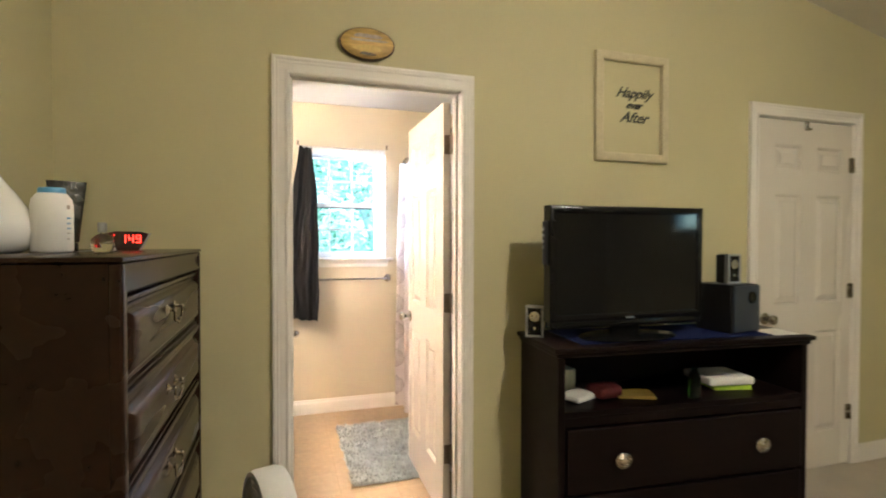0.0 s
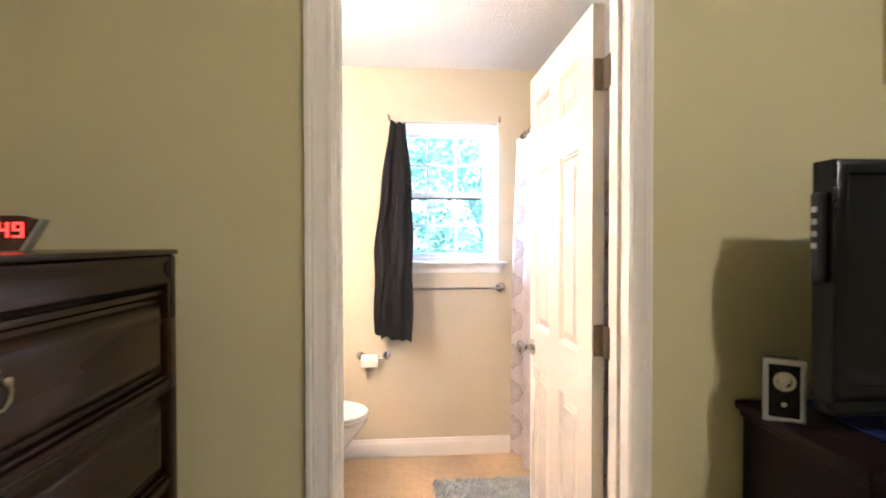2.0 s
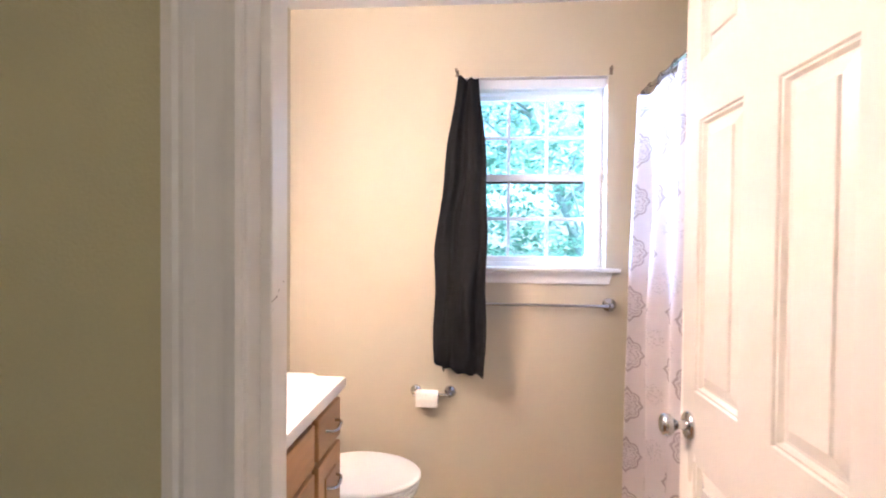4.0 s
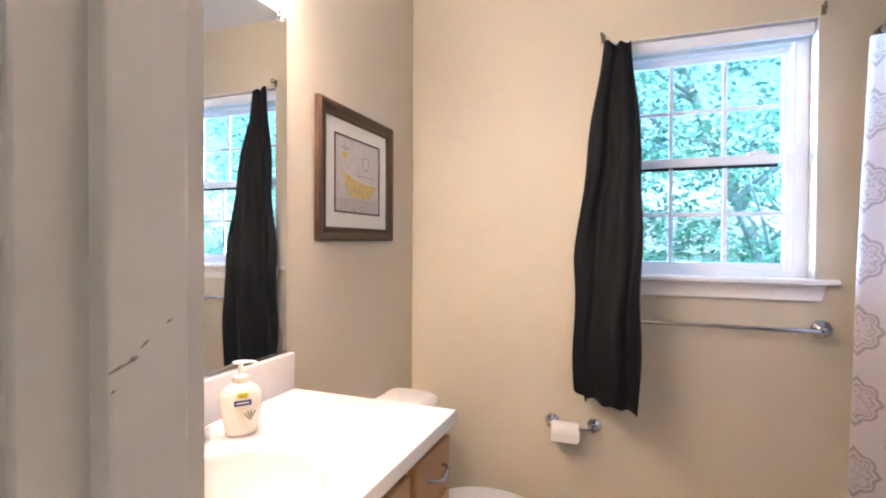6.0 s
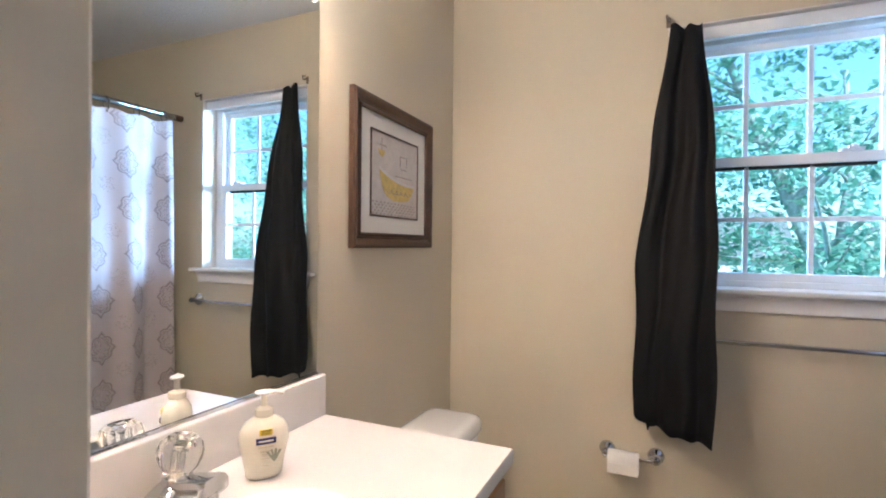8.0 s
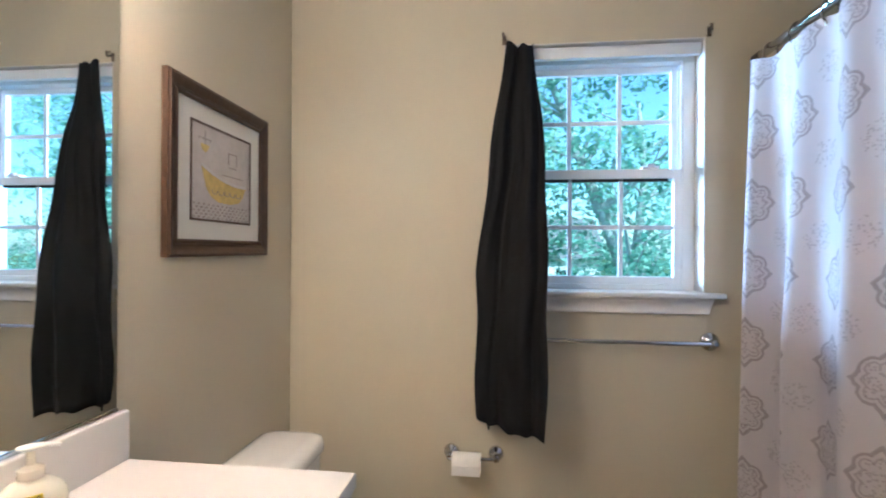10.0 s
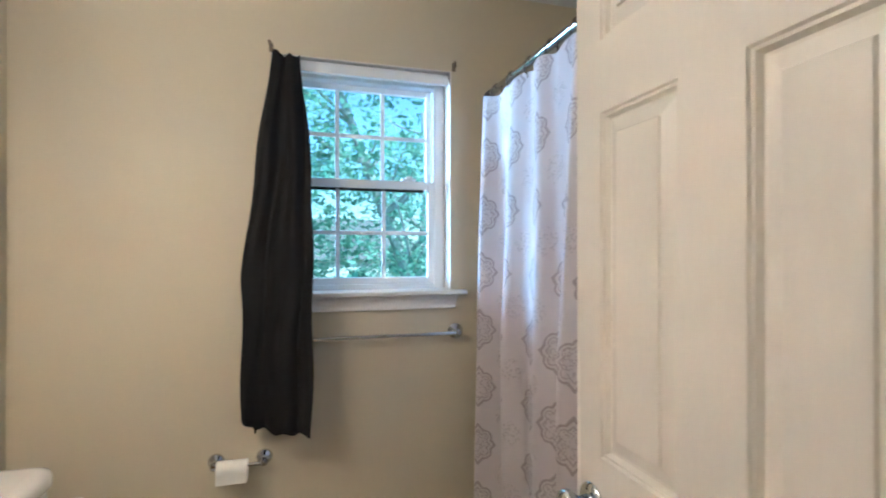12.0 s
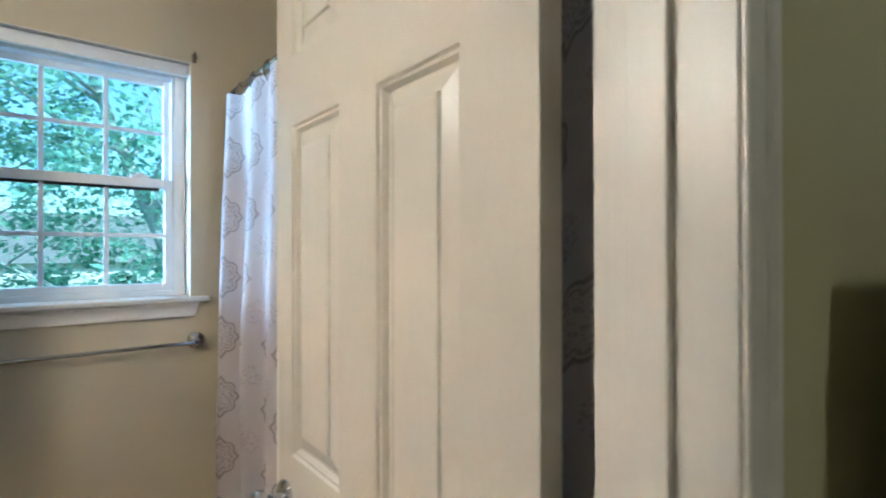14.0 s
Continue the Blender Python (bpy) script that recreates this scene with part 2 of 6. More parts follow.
def curtain_material():
    """White shower cloth with woven grey-mauve quatrefoil medallions, laid out in the cloth's own metres (UV)."""
    m = bpy.data.materials.new("medallion_shower_cloth")
    m.use_nodes = True
    n, l = m.node_tree.nodes, m.node_tree.links
    b = n["Principled BSDF"]
    uv = n.new("ShaderNodeUVMap")
    sep = n.new("ShaderNodeSeparateXYZ")
    l.new(uv.outputs["UV"], sep.inputs[0])

    def op(kind, a, c=None, d=None):
        q = n.new("ShaderNodeMath")
        q.operation = kind
        for k, s in enumerate((a, c, d)):
            if s is None:
                continue
            if isinstance(s, (int, float)):
                q.inputs[k].default_value = s
            else:
                l.new(s, q.inputs[k])
        return q.outputs[0]

    def cell(s, period, shift):
        f = op("FRACT", op("ADD", op("DIVIDE", s, period), shift))
        return op("MULTIPLY", op("ABSOLUTE", op("SUBTRACT", f, 0.5)), period)

    def medallion(su, sv, size):
        x, y = cell(sep.outputs[0], 0.205, su), cell(sep.outputs[1], 0.218, sv)

        def dist(dx, dy, r):
            ax, ay = op("SUBTRACT", x, dx * size), op("SUBTRACT", y, dy * size)
            return op("SUBTRACT", op("SQRT", op("ADD", op("MULTIPLY", ax, ax), op("MULTIPLY", ay, ay))), r * size)

        dia = op("MULTIPLY", op("SUBTRACT", op("ADD", op("DIVIDE", x, 0.92 * size), op("DIVIDE", y, 1.08 * size)), 1.0), 0.55 * size)
        return op("MINIMUM", dia, op("MINIMUM", dist(0.36, 0.40, 0.36), dist(0, 0, 0.5)))

    d1, d2 = medallion(0.32, 0.385, 0.069), medallion(0.82, 0.885, 0.046)
    wob = n.new("ShaderNodeTexNoise")
    wob.inputs["Scale"].default_value, wob.inputs["Detail"].default_value = 60, 4
    l.new(uv.outputs["UV"], wob.inputs["Vector"])
    lace = n.new("ShaderNodeTexVoronoi")
    lace.inputs["Scale"].default_value = 130
    l.new(uv.outputs["UV"], lace.inputs["Vector"])
    lc = op("LESS_THAN", lace.outputs["Distance"], 0.40)
    w = op("MULTIPLY", op("SUBTRACT", wob.outputs["Fac"], 0.5), 0.007)
    d1w = op("ADD", d1, w)
    ring = op("LESS_THAN", op("ABSOLUTE", d1w), 0.0034)
    ring2 = op("LESS_THAN", op("ABSOLUTE", op("ADD", d1w, 0.011)), 0.002)
    inside = op("MULTIPLY", op("LESS_THAN", d1w, 0.0), 0.10)
    fill = op("MULTIPLY", op("MULTIPLY", op("LESS_THAN", d1w, -0.012), lc), 0.42)
    small = op("MULTIPLY", op("MULTIPLY", op("LESS_THAN", op("ADD", d2, w), 0.0), lc), 0.36)
    tot = op("MINIMUM", op("ADD", op("ADD", op("MULTIPLY", ring, 0.62), op("MULTIPLY", ring2, 0.45)), op("ADD", op("ADD", inside, fill), small)), 1.0)
    mix = n.new("ShaderNodeMix")
    mix.data_type = "RGBA"
    mix.inputs["A"].default_value, mix.inputs["B"].default_value = (0.63, 0.565, 0.56, 1), (0.27, 0.215, 0.205, 1)
    l.new(tot, mix.inputs["Factor"])
    col = mix.outputs["Result"]
    l.new(col, b.inputs["Base Color"])
    b.inputs["Roughness"].default_value = 0.75
    weave = n.new("ShaderNodeTexNoise")
    weave.inputs["Scale"].default_value = 900
    l.new(uv.outputs["UV"], weave.inputs["Vector"])
    bp = n.new("ShaderNodeBump")
    bp.inputs["Strength"].default_value, bp.inputs["Distance"].default_value = 0.25, 0.004
    l.new(op("ADD", weave.outputs["Fac"], tot), bp.inputs["Height"])
    l.new(bp.outputs["Normal"], b.inputs["Normal"])
    tl, mx = n.new("ShaderNodeBsdfTranslucent"), n.new("ShaderNodeMixShader")
    mx.inputs["Fac"].default_value = 0.25
    l.new(col, tl.inputs["Color"])
    l.new(b.outputs["BSDF"], mx.inputs[1])
    l.new(tl.outputs["BSDF"], mx.inputs[2])
    l.new(mx.outputs["Shader"], n["Material Output"].inputs["Surface"])
    return m


SHOWER_CLOTH = curtain_material()


# ---- mesh helpers ----
def bx(bm, x0, x1, y0, y1, z0, z1, bevel=0.0, seg=2, m=None):
    vs = bmesh.ops.create_cube(bm, size=1.0)["verts"]
    for v in vs:
        v.co = Vector((x0 + (v.co.x + 0.5) * (x1 - x0), y0 + (v.co.y + 0.5) * (y1 - y0), z0 + (v.co.z + 0.5) * (z1 - z0)))
    if bevel:
        es = {e for v in vs for e in v.link_edges}
        out = bmesh.ops.bevel(bm, geom=list(es), offset=bevel, segments=seg, affect="EDGES", profile=0.5)
        vs = list({v for f in out["faces"] for v in f.verts} | {v for v in vs if v.is_valid})
    if m is not None:
        bmesh.ops.transform(bm, matrix=m, verts=vs)
    return vs


def tube(bm, pts, r, seg=12, caps=True):
    """A round bar along points; r is one radius or one for each point."""
    pts = [Vector(p) for p in pts]
    rs = r if isinstance(r, (list, tuple)) else [r] * len(pts)
    rings, side = [], None
    for i, p in enumerate(pts):
        d = (pts[min(i + 1, len(pts) - 1)] - pts[max(i - 1, 0)]).normalized()
        if side is None:
            side = d.orthogonal().normalized()
        side = (side - d * side.dot(d)).normalized()
        up = d.cross(side)
        rings.append([bm.verts.new(p + rs[i] * (math.cos(a) * side + math.sin(a) * up)) for a in (2 * math.pi * k / seg for k in range(seg))])
    for a, b in zip(rings, rings[1:]):
        for k in range(seg):
            bm.faces.new((a[k], a[(k + 1) % seg], b[(k + 1) % seg], b[k]))
    if caps:
        bm.faces.new(rings[0][::-1])
        bm.faces.new(rings[-1])


def lathe(bm, prof, centre, m=None, seg=28, sx=1.0, sy=1.0):
    """A turned body from (radius, height) pairs, about z through centre, then turned by m."""
    c, rings = Vector(centre), []
    m = m or Matrix.Identity(3)
    for r, h in prof:
        if r < 1e-5:
            rings.append([bm.verts.new(c + m @ Vector((0, 0, h)))])
        else:
            rings.append([bm.verts.new(c + m @ Vector((sx * r * math.cos(a), sy * r * math.sin(a), h))) for a in (2 * math.pi * k / seg for k in range(seg))])
    for a, b in zip(rings, rings[1:]):
        for k in range(seg):
            k2 = (k + 1) % seg
            if len(a) == 1 and len(b) == 1:
                continue
            if len(a) == 1:
                bm.faces.new((a[0], b[k2], b[k]))
            elif len(b) == 1:
                bm.faces.new((a[k], a[k2], b[0]))
            else:
                bm.faces.new((a[k], a[k2], b[k2], b[k]))
    for ring, flip in ((rings[0], True), (rings[-1], False)):
        if len(ring) > 2:
            bm.faces.new(ring[::-1] if flip else ring)


def sweep(bm, loop, prof, place, closed):
    """A moulding: profile pairs (outward, proud) carried round the mitred corners of a loop of (a, b, outward a, outward b)."""
    rows = [[bm.verts.new(place(a + oa * o, b + ob * o, d)) for o, d in prof] for a, b, oa, ob in loop]
    n = len(rows)
    for i in range(n if closed else n - 1):
        r, s = rows[i], rows[(i + 1) % n]
        for k in range(len(prof) - 1):
            bm.faces.new((r[k], r[k + 1], s[k + 1], s[k]))
    if not closed:
        bm.faces.new(rows[0])
        bm.faces.new(rows[-1][::-1])


def outline(bm, pts, place, d0, d1):
    """A flat cut-out of points (a, b), from depth d0 to d1."""
    lo = [bm.verts.new(place(a, b, d0)) for a, b in pts]
    hi = [bm.verts.new(place(a, b, d1)) for a, b in pts]
    bm.faces.new(lo[::-1])
    bm.faces.new(hi)
    for k in range(len(pts)):
        j = (k + 1) % len(pts)
        bm.faces.new((lo[k], lo[j], hi[j], hi[k]))


SPOTS = {}


def thing(name, at, label, category, group="", kind=""):
    """An Empty at a thing's base, to hold its parts."""
    ob = new(name)
    ob.empty_display_size = 0.05
    ob.location = at
    SPOTS[ob.name] = Matrix.Translation(at)
    return tagged(ob, label, category, group, kind)


def mesh_of(name, bm, material, smooth=None):
    bmesh.ops.recalc_face_normals(bm, faces=bm.faces)
    me = bpy.data.meshes.new(name)
    bm.to_mesh(me)
    bm.free()
    me.materials.append(material)
    if smooth:
        me.polygons.foreach_set("use_smooth", [True] * len(me.polygons))
        me.set_sharp_from_angle(angle=radians(smooth))
    return me


def part(name, bm, material, parent, label="", smooth=None):
    ob = new(name, mesh_of(name, bm, material, smooth))
    ob.parent = parent
    ob.matrix_parent_inverse = SPOTS.get(parent.name, Matrix.Identity(4)).inverted()
    return tagged(ob, label)


def solid(name, bm, material, label, category, kind="", smooth=None, group=""):
    return tagged(new(name, mesh_of(name, bm, material, smooth)), label, category, group, kind)


def lettering(body, size, m, depth=0.0006, shear=0.0, weight=0.0):
    """The outlines of a word as a bmesh, standing at the pose m."""
    cu = bpy.data.curves.new("lettering", "FONT")
    cu.offset = weight
    cu.body, cu.size, cu.extrude, cu.shear, cu.align_x, cu.align_y = body, size, depth, shear, "CENTER", "CENTER"
    ob = new("lettering_source", cu)
    bpy.context.view_layer.update()
    me = bpy.data.meshes.new_from_object(ob.evaluated_get(bpy.context.evaluated_depsgraph_get()))
    bm = bmesh.new()
    bm.from_mesh(me)
    bmesh.ops.transform(bm, matrix=m, verts=bm.verts)
    bpy.data.objects.remove(ob)
    bpy.data.meshes.remove(me)
    bpy.data.curves.remove(cu)
    return bm


def B():
    return bmesh.new()


# ---- structure ----
WALL_Y, WALL_B = 2.80, 2.902      # faces of the wall between bedroom and bathroom
FAR_Y, LEFT_X = 4.69, 0.572       # bathroom's window wall and mirror wall
VAN_END, CORNER_X = 3.826, 0.550  # the mirror wall runs slightly out of square behind the toilet
TUB_X, END_X = 2.185, 2.95
BED_L, BED_R, BED_S = 0.45, 5.60, -2.20
DX0, DX1, DH = 1.262, 2.004, 2.035       # bathroom doorway
CX0, CX1 = 3.775, 4.535                  # closet doorway
BATH_H = 2.43


def side_wall(y):
    """The face of the mirror wall at y."""
    return LEFT_X + (CORNER_X - LEFT_X) * max(0.0, (y - VAN_END) / (FAR_Y - VAN_END))


def roof(x):
    return 2.759 - 0.206 * (x - 4.117)


bm = B()
bx(bm, BED_L - 0.12, BED_R + 0.12, BED_S - 0.12, WALL_Y + 0.058, -0.12, 0.0)
solid("floor_bedroom", bm, CARPET, "beige cut-pile bedroom carpet", "carpet", "structure")
bm = B()
bx(bm, LEFT_X - 0.12, END_X + 0.12, WALL_Y + 0.058, FAR_Y + 0.12, -0.12, 0.0)
solid("floor_bathroom", bm, TILE, "warm tan vinyl tile bathroom floor", "floor", "structure")

bm = B()
top = 3.7
bx(bm, BED_L - 0.12, DX0 - 0.02, WALL_Y, 2.878, 0, top)
bx(bm, DX1 + 0.02, CX0 - 0.02, WALL_Y, WALL_B, 0, top)
bx(bm, CX1 + 0.02, BED_R + 0.12, WALL_Y, WALL_B, 0, top)
bx(bm, DX0 - 0.02, DX1 + 0.02, WALL_Y, WALL_B, DH + 0.02, top)
bx(bm, CX0 - 0.02, CX1 + 0.02, WALL_Y, WALL_B, DH + 0.05, top)
solid("wall_north", bm, PAINT, "khaki painted wall with two doorways", "wall", "structure")
bm = B()
bx(bm, BED_L - 0.12, BED_L, BED_S - 0.12, WALL_Y, 0, top)
solid("wall_west", bm, PAINT, "khaki painted bedroom wall behind the dresser", "wall", "structure")
bm = B()
bx(bm, BED_L, BED_R, BED_S - 0.12, BED_S, 0, top)
solid("wall_south", bm, PAINT, "khaki painted bedroom wall", "wall", "structure")
bm = B()
wy0, wy1, wz0, wz1 = -0.75, -0.05, 1.48, 1.96
bx(bm, BED_R, BED_R + 0.12, BED_S, wy0, 0, top)
bx(bm, BED_R, BED_R + 0.12, wy1, WALL_Y, 0, top)
bx(bm, BED_R, BED_R + 0.12, wy0, wy1, 0, wz0)
bx(bm, BED_R, BED_R + 0.12, wy0, wy1, wz1, top)
solid("wall_east", bm, PAINT, "khaki painted bedroom wall with a window", "wall", "structure")
bm = B()
pts = [(BED_L - 0.12, roof(BED_L - 0.12)), (BED_R + 0.12, roof(BED_R + 0.12)), (BED_R + 0.12, roof(BED_R + 0.12) + 0.1), (BED_L - 0.12, roof(BED_L - 0.12) + 0.1)]
outline(bm, pts, lambda a, b, d: Vector((a, d, b)), BED_S - 0.12, WALL_Y - 0.002)
solid("ceiling_bedroom", bm, CEIL, "sloping white bedroom ceiling", "ceiling", "structure")

# bathroom shell: window wall with its recess, mirror wall, tub end wall, ceiling
WX0, WX1, WZ0, WZ1 = 1.345, 2.030, 1.222, 2.098
bm = B()
bx(bm, LEFT_X - 0.14, WX0, FAR_Y, FAR_Y + 0.16, 0, 2.6)
bx(bm, WX1, END_X + 0.12, FAR_Y, FAR_Y + 0.16, 0, 2.6)
bx(bm, WX0, WX1, FAR_Y, FAR_Y + 0.16, 0, WZ0 - 0.02)
bx(bm, WX0, WX1, FAR_Y, FAR_Y + 0.16, WZ1, 2.6)
solid("wall_window", bm, BATH_PAINT, "beige painted bathroom wall round the window", "wall", "structure")
bm = B()
outline(bm, [(LEFT_X - 0.14, 2.880), (LEFT_X, 2.880), (LEFT_X, VAN_END), (CORNER_X, FAR_Y), (LEFT_X - 0.14, FAR_Y)], lambda a, c, d: Vector((a, c, d)), 0, 2.6)
solid("wall_mirror", bm, BATH_PAINT, "beige painted bathroom wall behind the vanity", "wall", "structure")
bm = B()
bx(bm, END_X, END_X + 0.12, WALL_B, FAR_Y, 0, 2.6)
solid("wall_tub", bm, BATH_PAINT, "beige painted wall beyond the bathtub", "wall", "structure")
bm = B()
bx(bm, CORNER_X, END_X, 2.882, FAR_Y, BATH_H, BATH_H + 0.1)
solid("ceiling_bathroom", bm, CEIL, "white textured bathroom ceiling", "ceiling", "structure")
bm = B()
bx(bm, LEFT_X, DX0 - 0.02, 2.878, 2.882, 0, BATH_H)
bx(bm, DX1 + 0.07, END_X, WALL_B, WALL_B + 0.004, 0, BATH_H)
bx(bm, DX0 - 0.02, DX1 + 0.07, WALL_B, WALL_B + 0.004, DH + 0.075, BATH_H)
solid("wall_bath_entry", bm, BATH_PAINT, "beige painted bathroom side of the doorway wall", "wall", "structure")

# drywall returns of the window recess, white
bm = B()
bx(bm, WX0, WX0 + 0.004, FAR_Y + 0.001, FAR_Y + 0.11, WZ0, WZ1)
bx(bm, WX1 - 0.004, WX1, FAR_Y + 0.001, FAR_Y + 0.11, WZ0, WZ1)
bx(bm, WX0 + 0.004, WX1 - 0.004, FAR_Y + 0.001, FAR_Y + 0.11, WZ1 - 0.004, WZ1)
solid("trim_window_recess", bm, TRIM, "white painted window recess", "window recess", "structure")

CASING = [(0.0, 0.0), (0.0, 0.008), (0.003, 0.0115), (0.010, 0.0125), (0.013, 0.0115), (0.0145, 0.0075), (0.017, 0.007), (0.022, 0.0085), (0.039, 0.0125), (0.0405, 0.0155), (0.046, 0.0185),
          (0.0485, 0.0165), (0.0515, 0.0165), (0.055, 0.0200), (0.062, 0.0205), (0.0665, 0.018), (0.0675, 0.013), (0.0675, 0.0)]


def doorway_trim(name, x0, x1, h, both):
    """Jamb, stop and moulded casing of a doorway, one thing."""
    t = thing(name, ((x0 + x1) / 2, WALL_Y + 0.05, 0), "white gloss moulded door casing and jamb", "door frame", kind="structure")
    for yy, sign in ((WALL_Y, -1),) + (((WALL_B + 0.004, 1),) if both else ()):
        b = B()
        loop = [(x0 - 0.004, 0.0, -1, 0), (x0 - 0.004, h + 0.004, -1, 1), (x1 + 0.004, h + 0.004, 0.8, 1), (x1 + 0.004, 0.0, 0.8, 0)]
        if sign > 0:
            loop = [(x0, h + 0.020, 0, 1), (x1 + 0.022, h + 0.020, 1, 1), (x1 + 0.022, 0.0, 1, 0)]
        flat = 0.7 if x0 == DX0 and sign < 0 else 1.0
        sweep(b, loop, CASING, lambda a, c, d: Vector((a, yy + sign * d * (flat if a > x0 + 0.4 else 1.0), c)), False)
        part("casing", b, TRIM, t, smooth=40)
    for nm, q in (("side_jamb", (x0 - 0.019, x0, 0, h + 0.019)), ("side_jamb", (x1, x1 + 0.019, 0, h + 0.019)), ("head_jamb", (x0, x1, h, h + 0.019))):
        b = B()
        back = 2.882 if nm == "side_jamb" and q[1] == DX0 else WALL_B + 0.024
        bx(b, q[0], q[1], WALL_Y - 0.002, back, q[2], q[3], 0.0012, 1)
        part(nm, b, TRIM, t)
    ys = (WALL_Y + 0.024, WALL_Y + 0.062)
    for q in ((x0 - 0.001, x0 + 0.011, 0, h), (x1 - 0.011, x1 + 0.001, 0, h), (x0 + 0.011, x1 - 0.011, h - 0.011, h + 0.001)):
        b = B()
        dy = 0.024 if q[0] > x0 + 0.4 else 0.0
        bx(b, q[0], q[1], ys[0] + dy, ys[1] + dy, q[2], q[3], 0.002, 2)
        part("stop", b, TRIM, t)
    return t


frame_1 = doorway_trim("trim_doorway_bath", DX0, DX1, DH, True)
frame_2 = doorway_trim("trim_doorway_closet", CX0, CX1, DH + 0.03, False)
# paint chips and scuffs on the jamb where the latch strikes
for y0, z0, y1, z1, w in ((2.8245, 1.288, 2.833, 1.2905, 0.0016), (2.832, 1.2905, 2.837, 1.2925, 0.0026), (2.838, 1.2955, 2.842, 1.2985, 0.0014), (2.850, 1.304, 2.853, 1.3055, 0.0012), (2.8255, 1.28, 2.827, 1.281, 0.0012)):
    b = B()
    xs = DX0 + 0.0108
    tube(b, [(xs, y0, z0), (xs, (y0 + y1) / 2, (z0 + z1) / 2 + 0.0005), (xs, y1, z1)], [0.0003, w * 0.5, 0.0003], 6)
    part("paint_chip", b, SCUFF, frame_1, "grey paint chip")


def baseboard(name, q0, q1, axis, face, sign, label="white moulded baseboard"):
    """A baseboard along x (axis 0) or y (axis 1) on the plane face, proud towards sign."""
    prof = [(0.0, 0.0), (0.014, 0.0), (0.014, 0.075), (0.011, 0.088), (0.006, 0.094), (0.005, 0.106), (0.0, 0.11)]
    b = B()
    rows = []
    for q in (q0, q1):
        rows.append([b.verts.new((q, face + sign * d, z) if axis == 0 else (face + sign * d, q, z)) for d, z in prof])
    for k in range(len(prof)):
        j = (k + 1) % len(prof)
        b.faces.new((rows[0][k], rows[0][j], rows[1][j], rows[1][k]))
    b.faces.new(rows[0])
    b.faces.new(rows[1][::-1])
    return solid(name, b, TRIM, label, "baseboard", "structure", 40)


baseboard("baseboard_window_wall", CORNER_X, TUB_X - 0.002, 0, FAR_Y, -1)
baseboard("baseboard_mirror_wall", 3.84, FAR_Y - 0.014, 1, LEFT_X - 0.016, 1)
baseboard("baseboard_entry", DX1 + 0.075, TUB_X - 0.002, 0, WALL_B + 0.004, 1)
baseboard("baseboard_tub", WALL_B + 0.02, FAR_Y - 0.014, 1, TUB_X - 0.0, -1, "low white trim along the bathtub apron").scale = (1, 1, 0.55)
baseboard("baseboard_bedroom", 0.45, DX0 - 0.075, 0, WALL_Y, -1)
baseboard("baseboard_bedroom_mid", DX1 + 0.075, CX0 - 0.075, 0, WALL_Y, -1)
baseboard("baseboard_bedroom_end", CX1 + 0.075, BED_R, 0, WALL_Y, -1)
baseboard("baseboard_bedroom_east", BED_S, WALL_Y - 0.014, 1, BED_R, -1)


# ---- doors ----
def panel_door(name, width, height, label, hinge_side_first=True):
    """A six-panel door, built with its hinge edge at u = 0, faces at v = 0 and v = 0.035, moved into place by the caller."""
    t = thing(name, (0, 0, 0), label, "door", kind="structure")
    k = width / 0.70
    st, cols = 0.119 * k, ((0.119 * k, 0.307 * k), (0.424 * k, 0.621 * k))
    rows = ((0.22, 0.83), (0.995, 1.632), (1.765, 1.915))
    b = B()
    us = sorted({0.0, width, *[u for c in cols for u in c]})
    zs = sorted({0.008, height, *[z for r in rows for z in r]})
    grid = {}

    def vert(u, v, z):
        key = (round(u, 5), round(v, 5), round(z, 5))
        if key not in grid:
            grid[key] = b.verts.new((u, v, z))
        return grid[key]

    for u0, u1 in zip(us, us[1:]):
        for z0, z1 in zip(zs, zs[1:]):
            hole = any(abs(c[0] - u0) < 1e-6 for c in cols) and any(abs(r[0] - z0) < 1e-6 for r in rows)
            for v, s in ((0.0, 1), (0.035, -1)):
                if not hole:
                    b.faces.new([vert(u0, v, z0), vert(u1, v, z0), vert(u1, v, z1), vert(u0, v, z1)])
                    continue
                prev = [(u0, z0), (u1, z0), (u1, z1), (u0, z1)]
                pv = v
                for inset, depth in ((0.003, 0.005), (0.008, 0.005), (0.013, 0.014), (0.018, 0.014), (0.043, 0.0065), (0.0455, 0.002)):
                    cur = [(u0 + inset, z0 + inset), (u1 - inset, z0 + inset), (u1 - inset, z1 - inset), (u0 + inset, z1 - inset)]
                    cv = v + s * depth
                    for i in range(4):
                        j = (i + 1) % 4
                        b.faces.new([vert(prev[i][0], pv, prev[i][1]), vert(prev[j][0], pv, prev[j][1]), vert(cur[j][0], cv, cur[j][1]), vert(cur[i][0], cv, cur[i][1])])
                    prev, pv = cur, cv
                b.faces.new([vert(p[0], pv, p[1]) for p in prev])
    for z in (0.008, height):
        for u0, u1 in zip(us, us[1:]):
            b.faces.new([vert(u0, 0, z), vert(u1, 0, z), vert(u1, 0.035, z), vert(u0, 0.035, z)])
    for u in (0.0, width):
        for z0, z1 in zip(zs, zs[1:]):
            b.faces.new([vert(u, 0, z0), vert(u, 0, z1), vert(u, 0.035, z1), vert(u, 0.035, z0)])
    return t, part("leaf", b, DOOR, t, smooth=8)


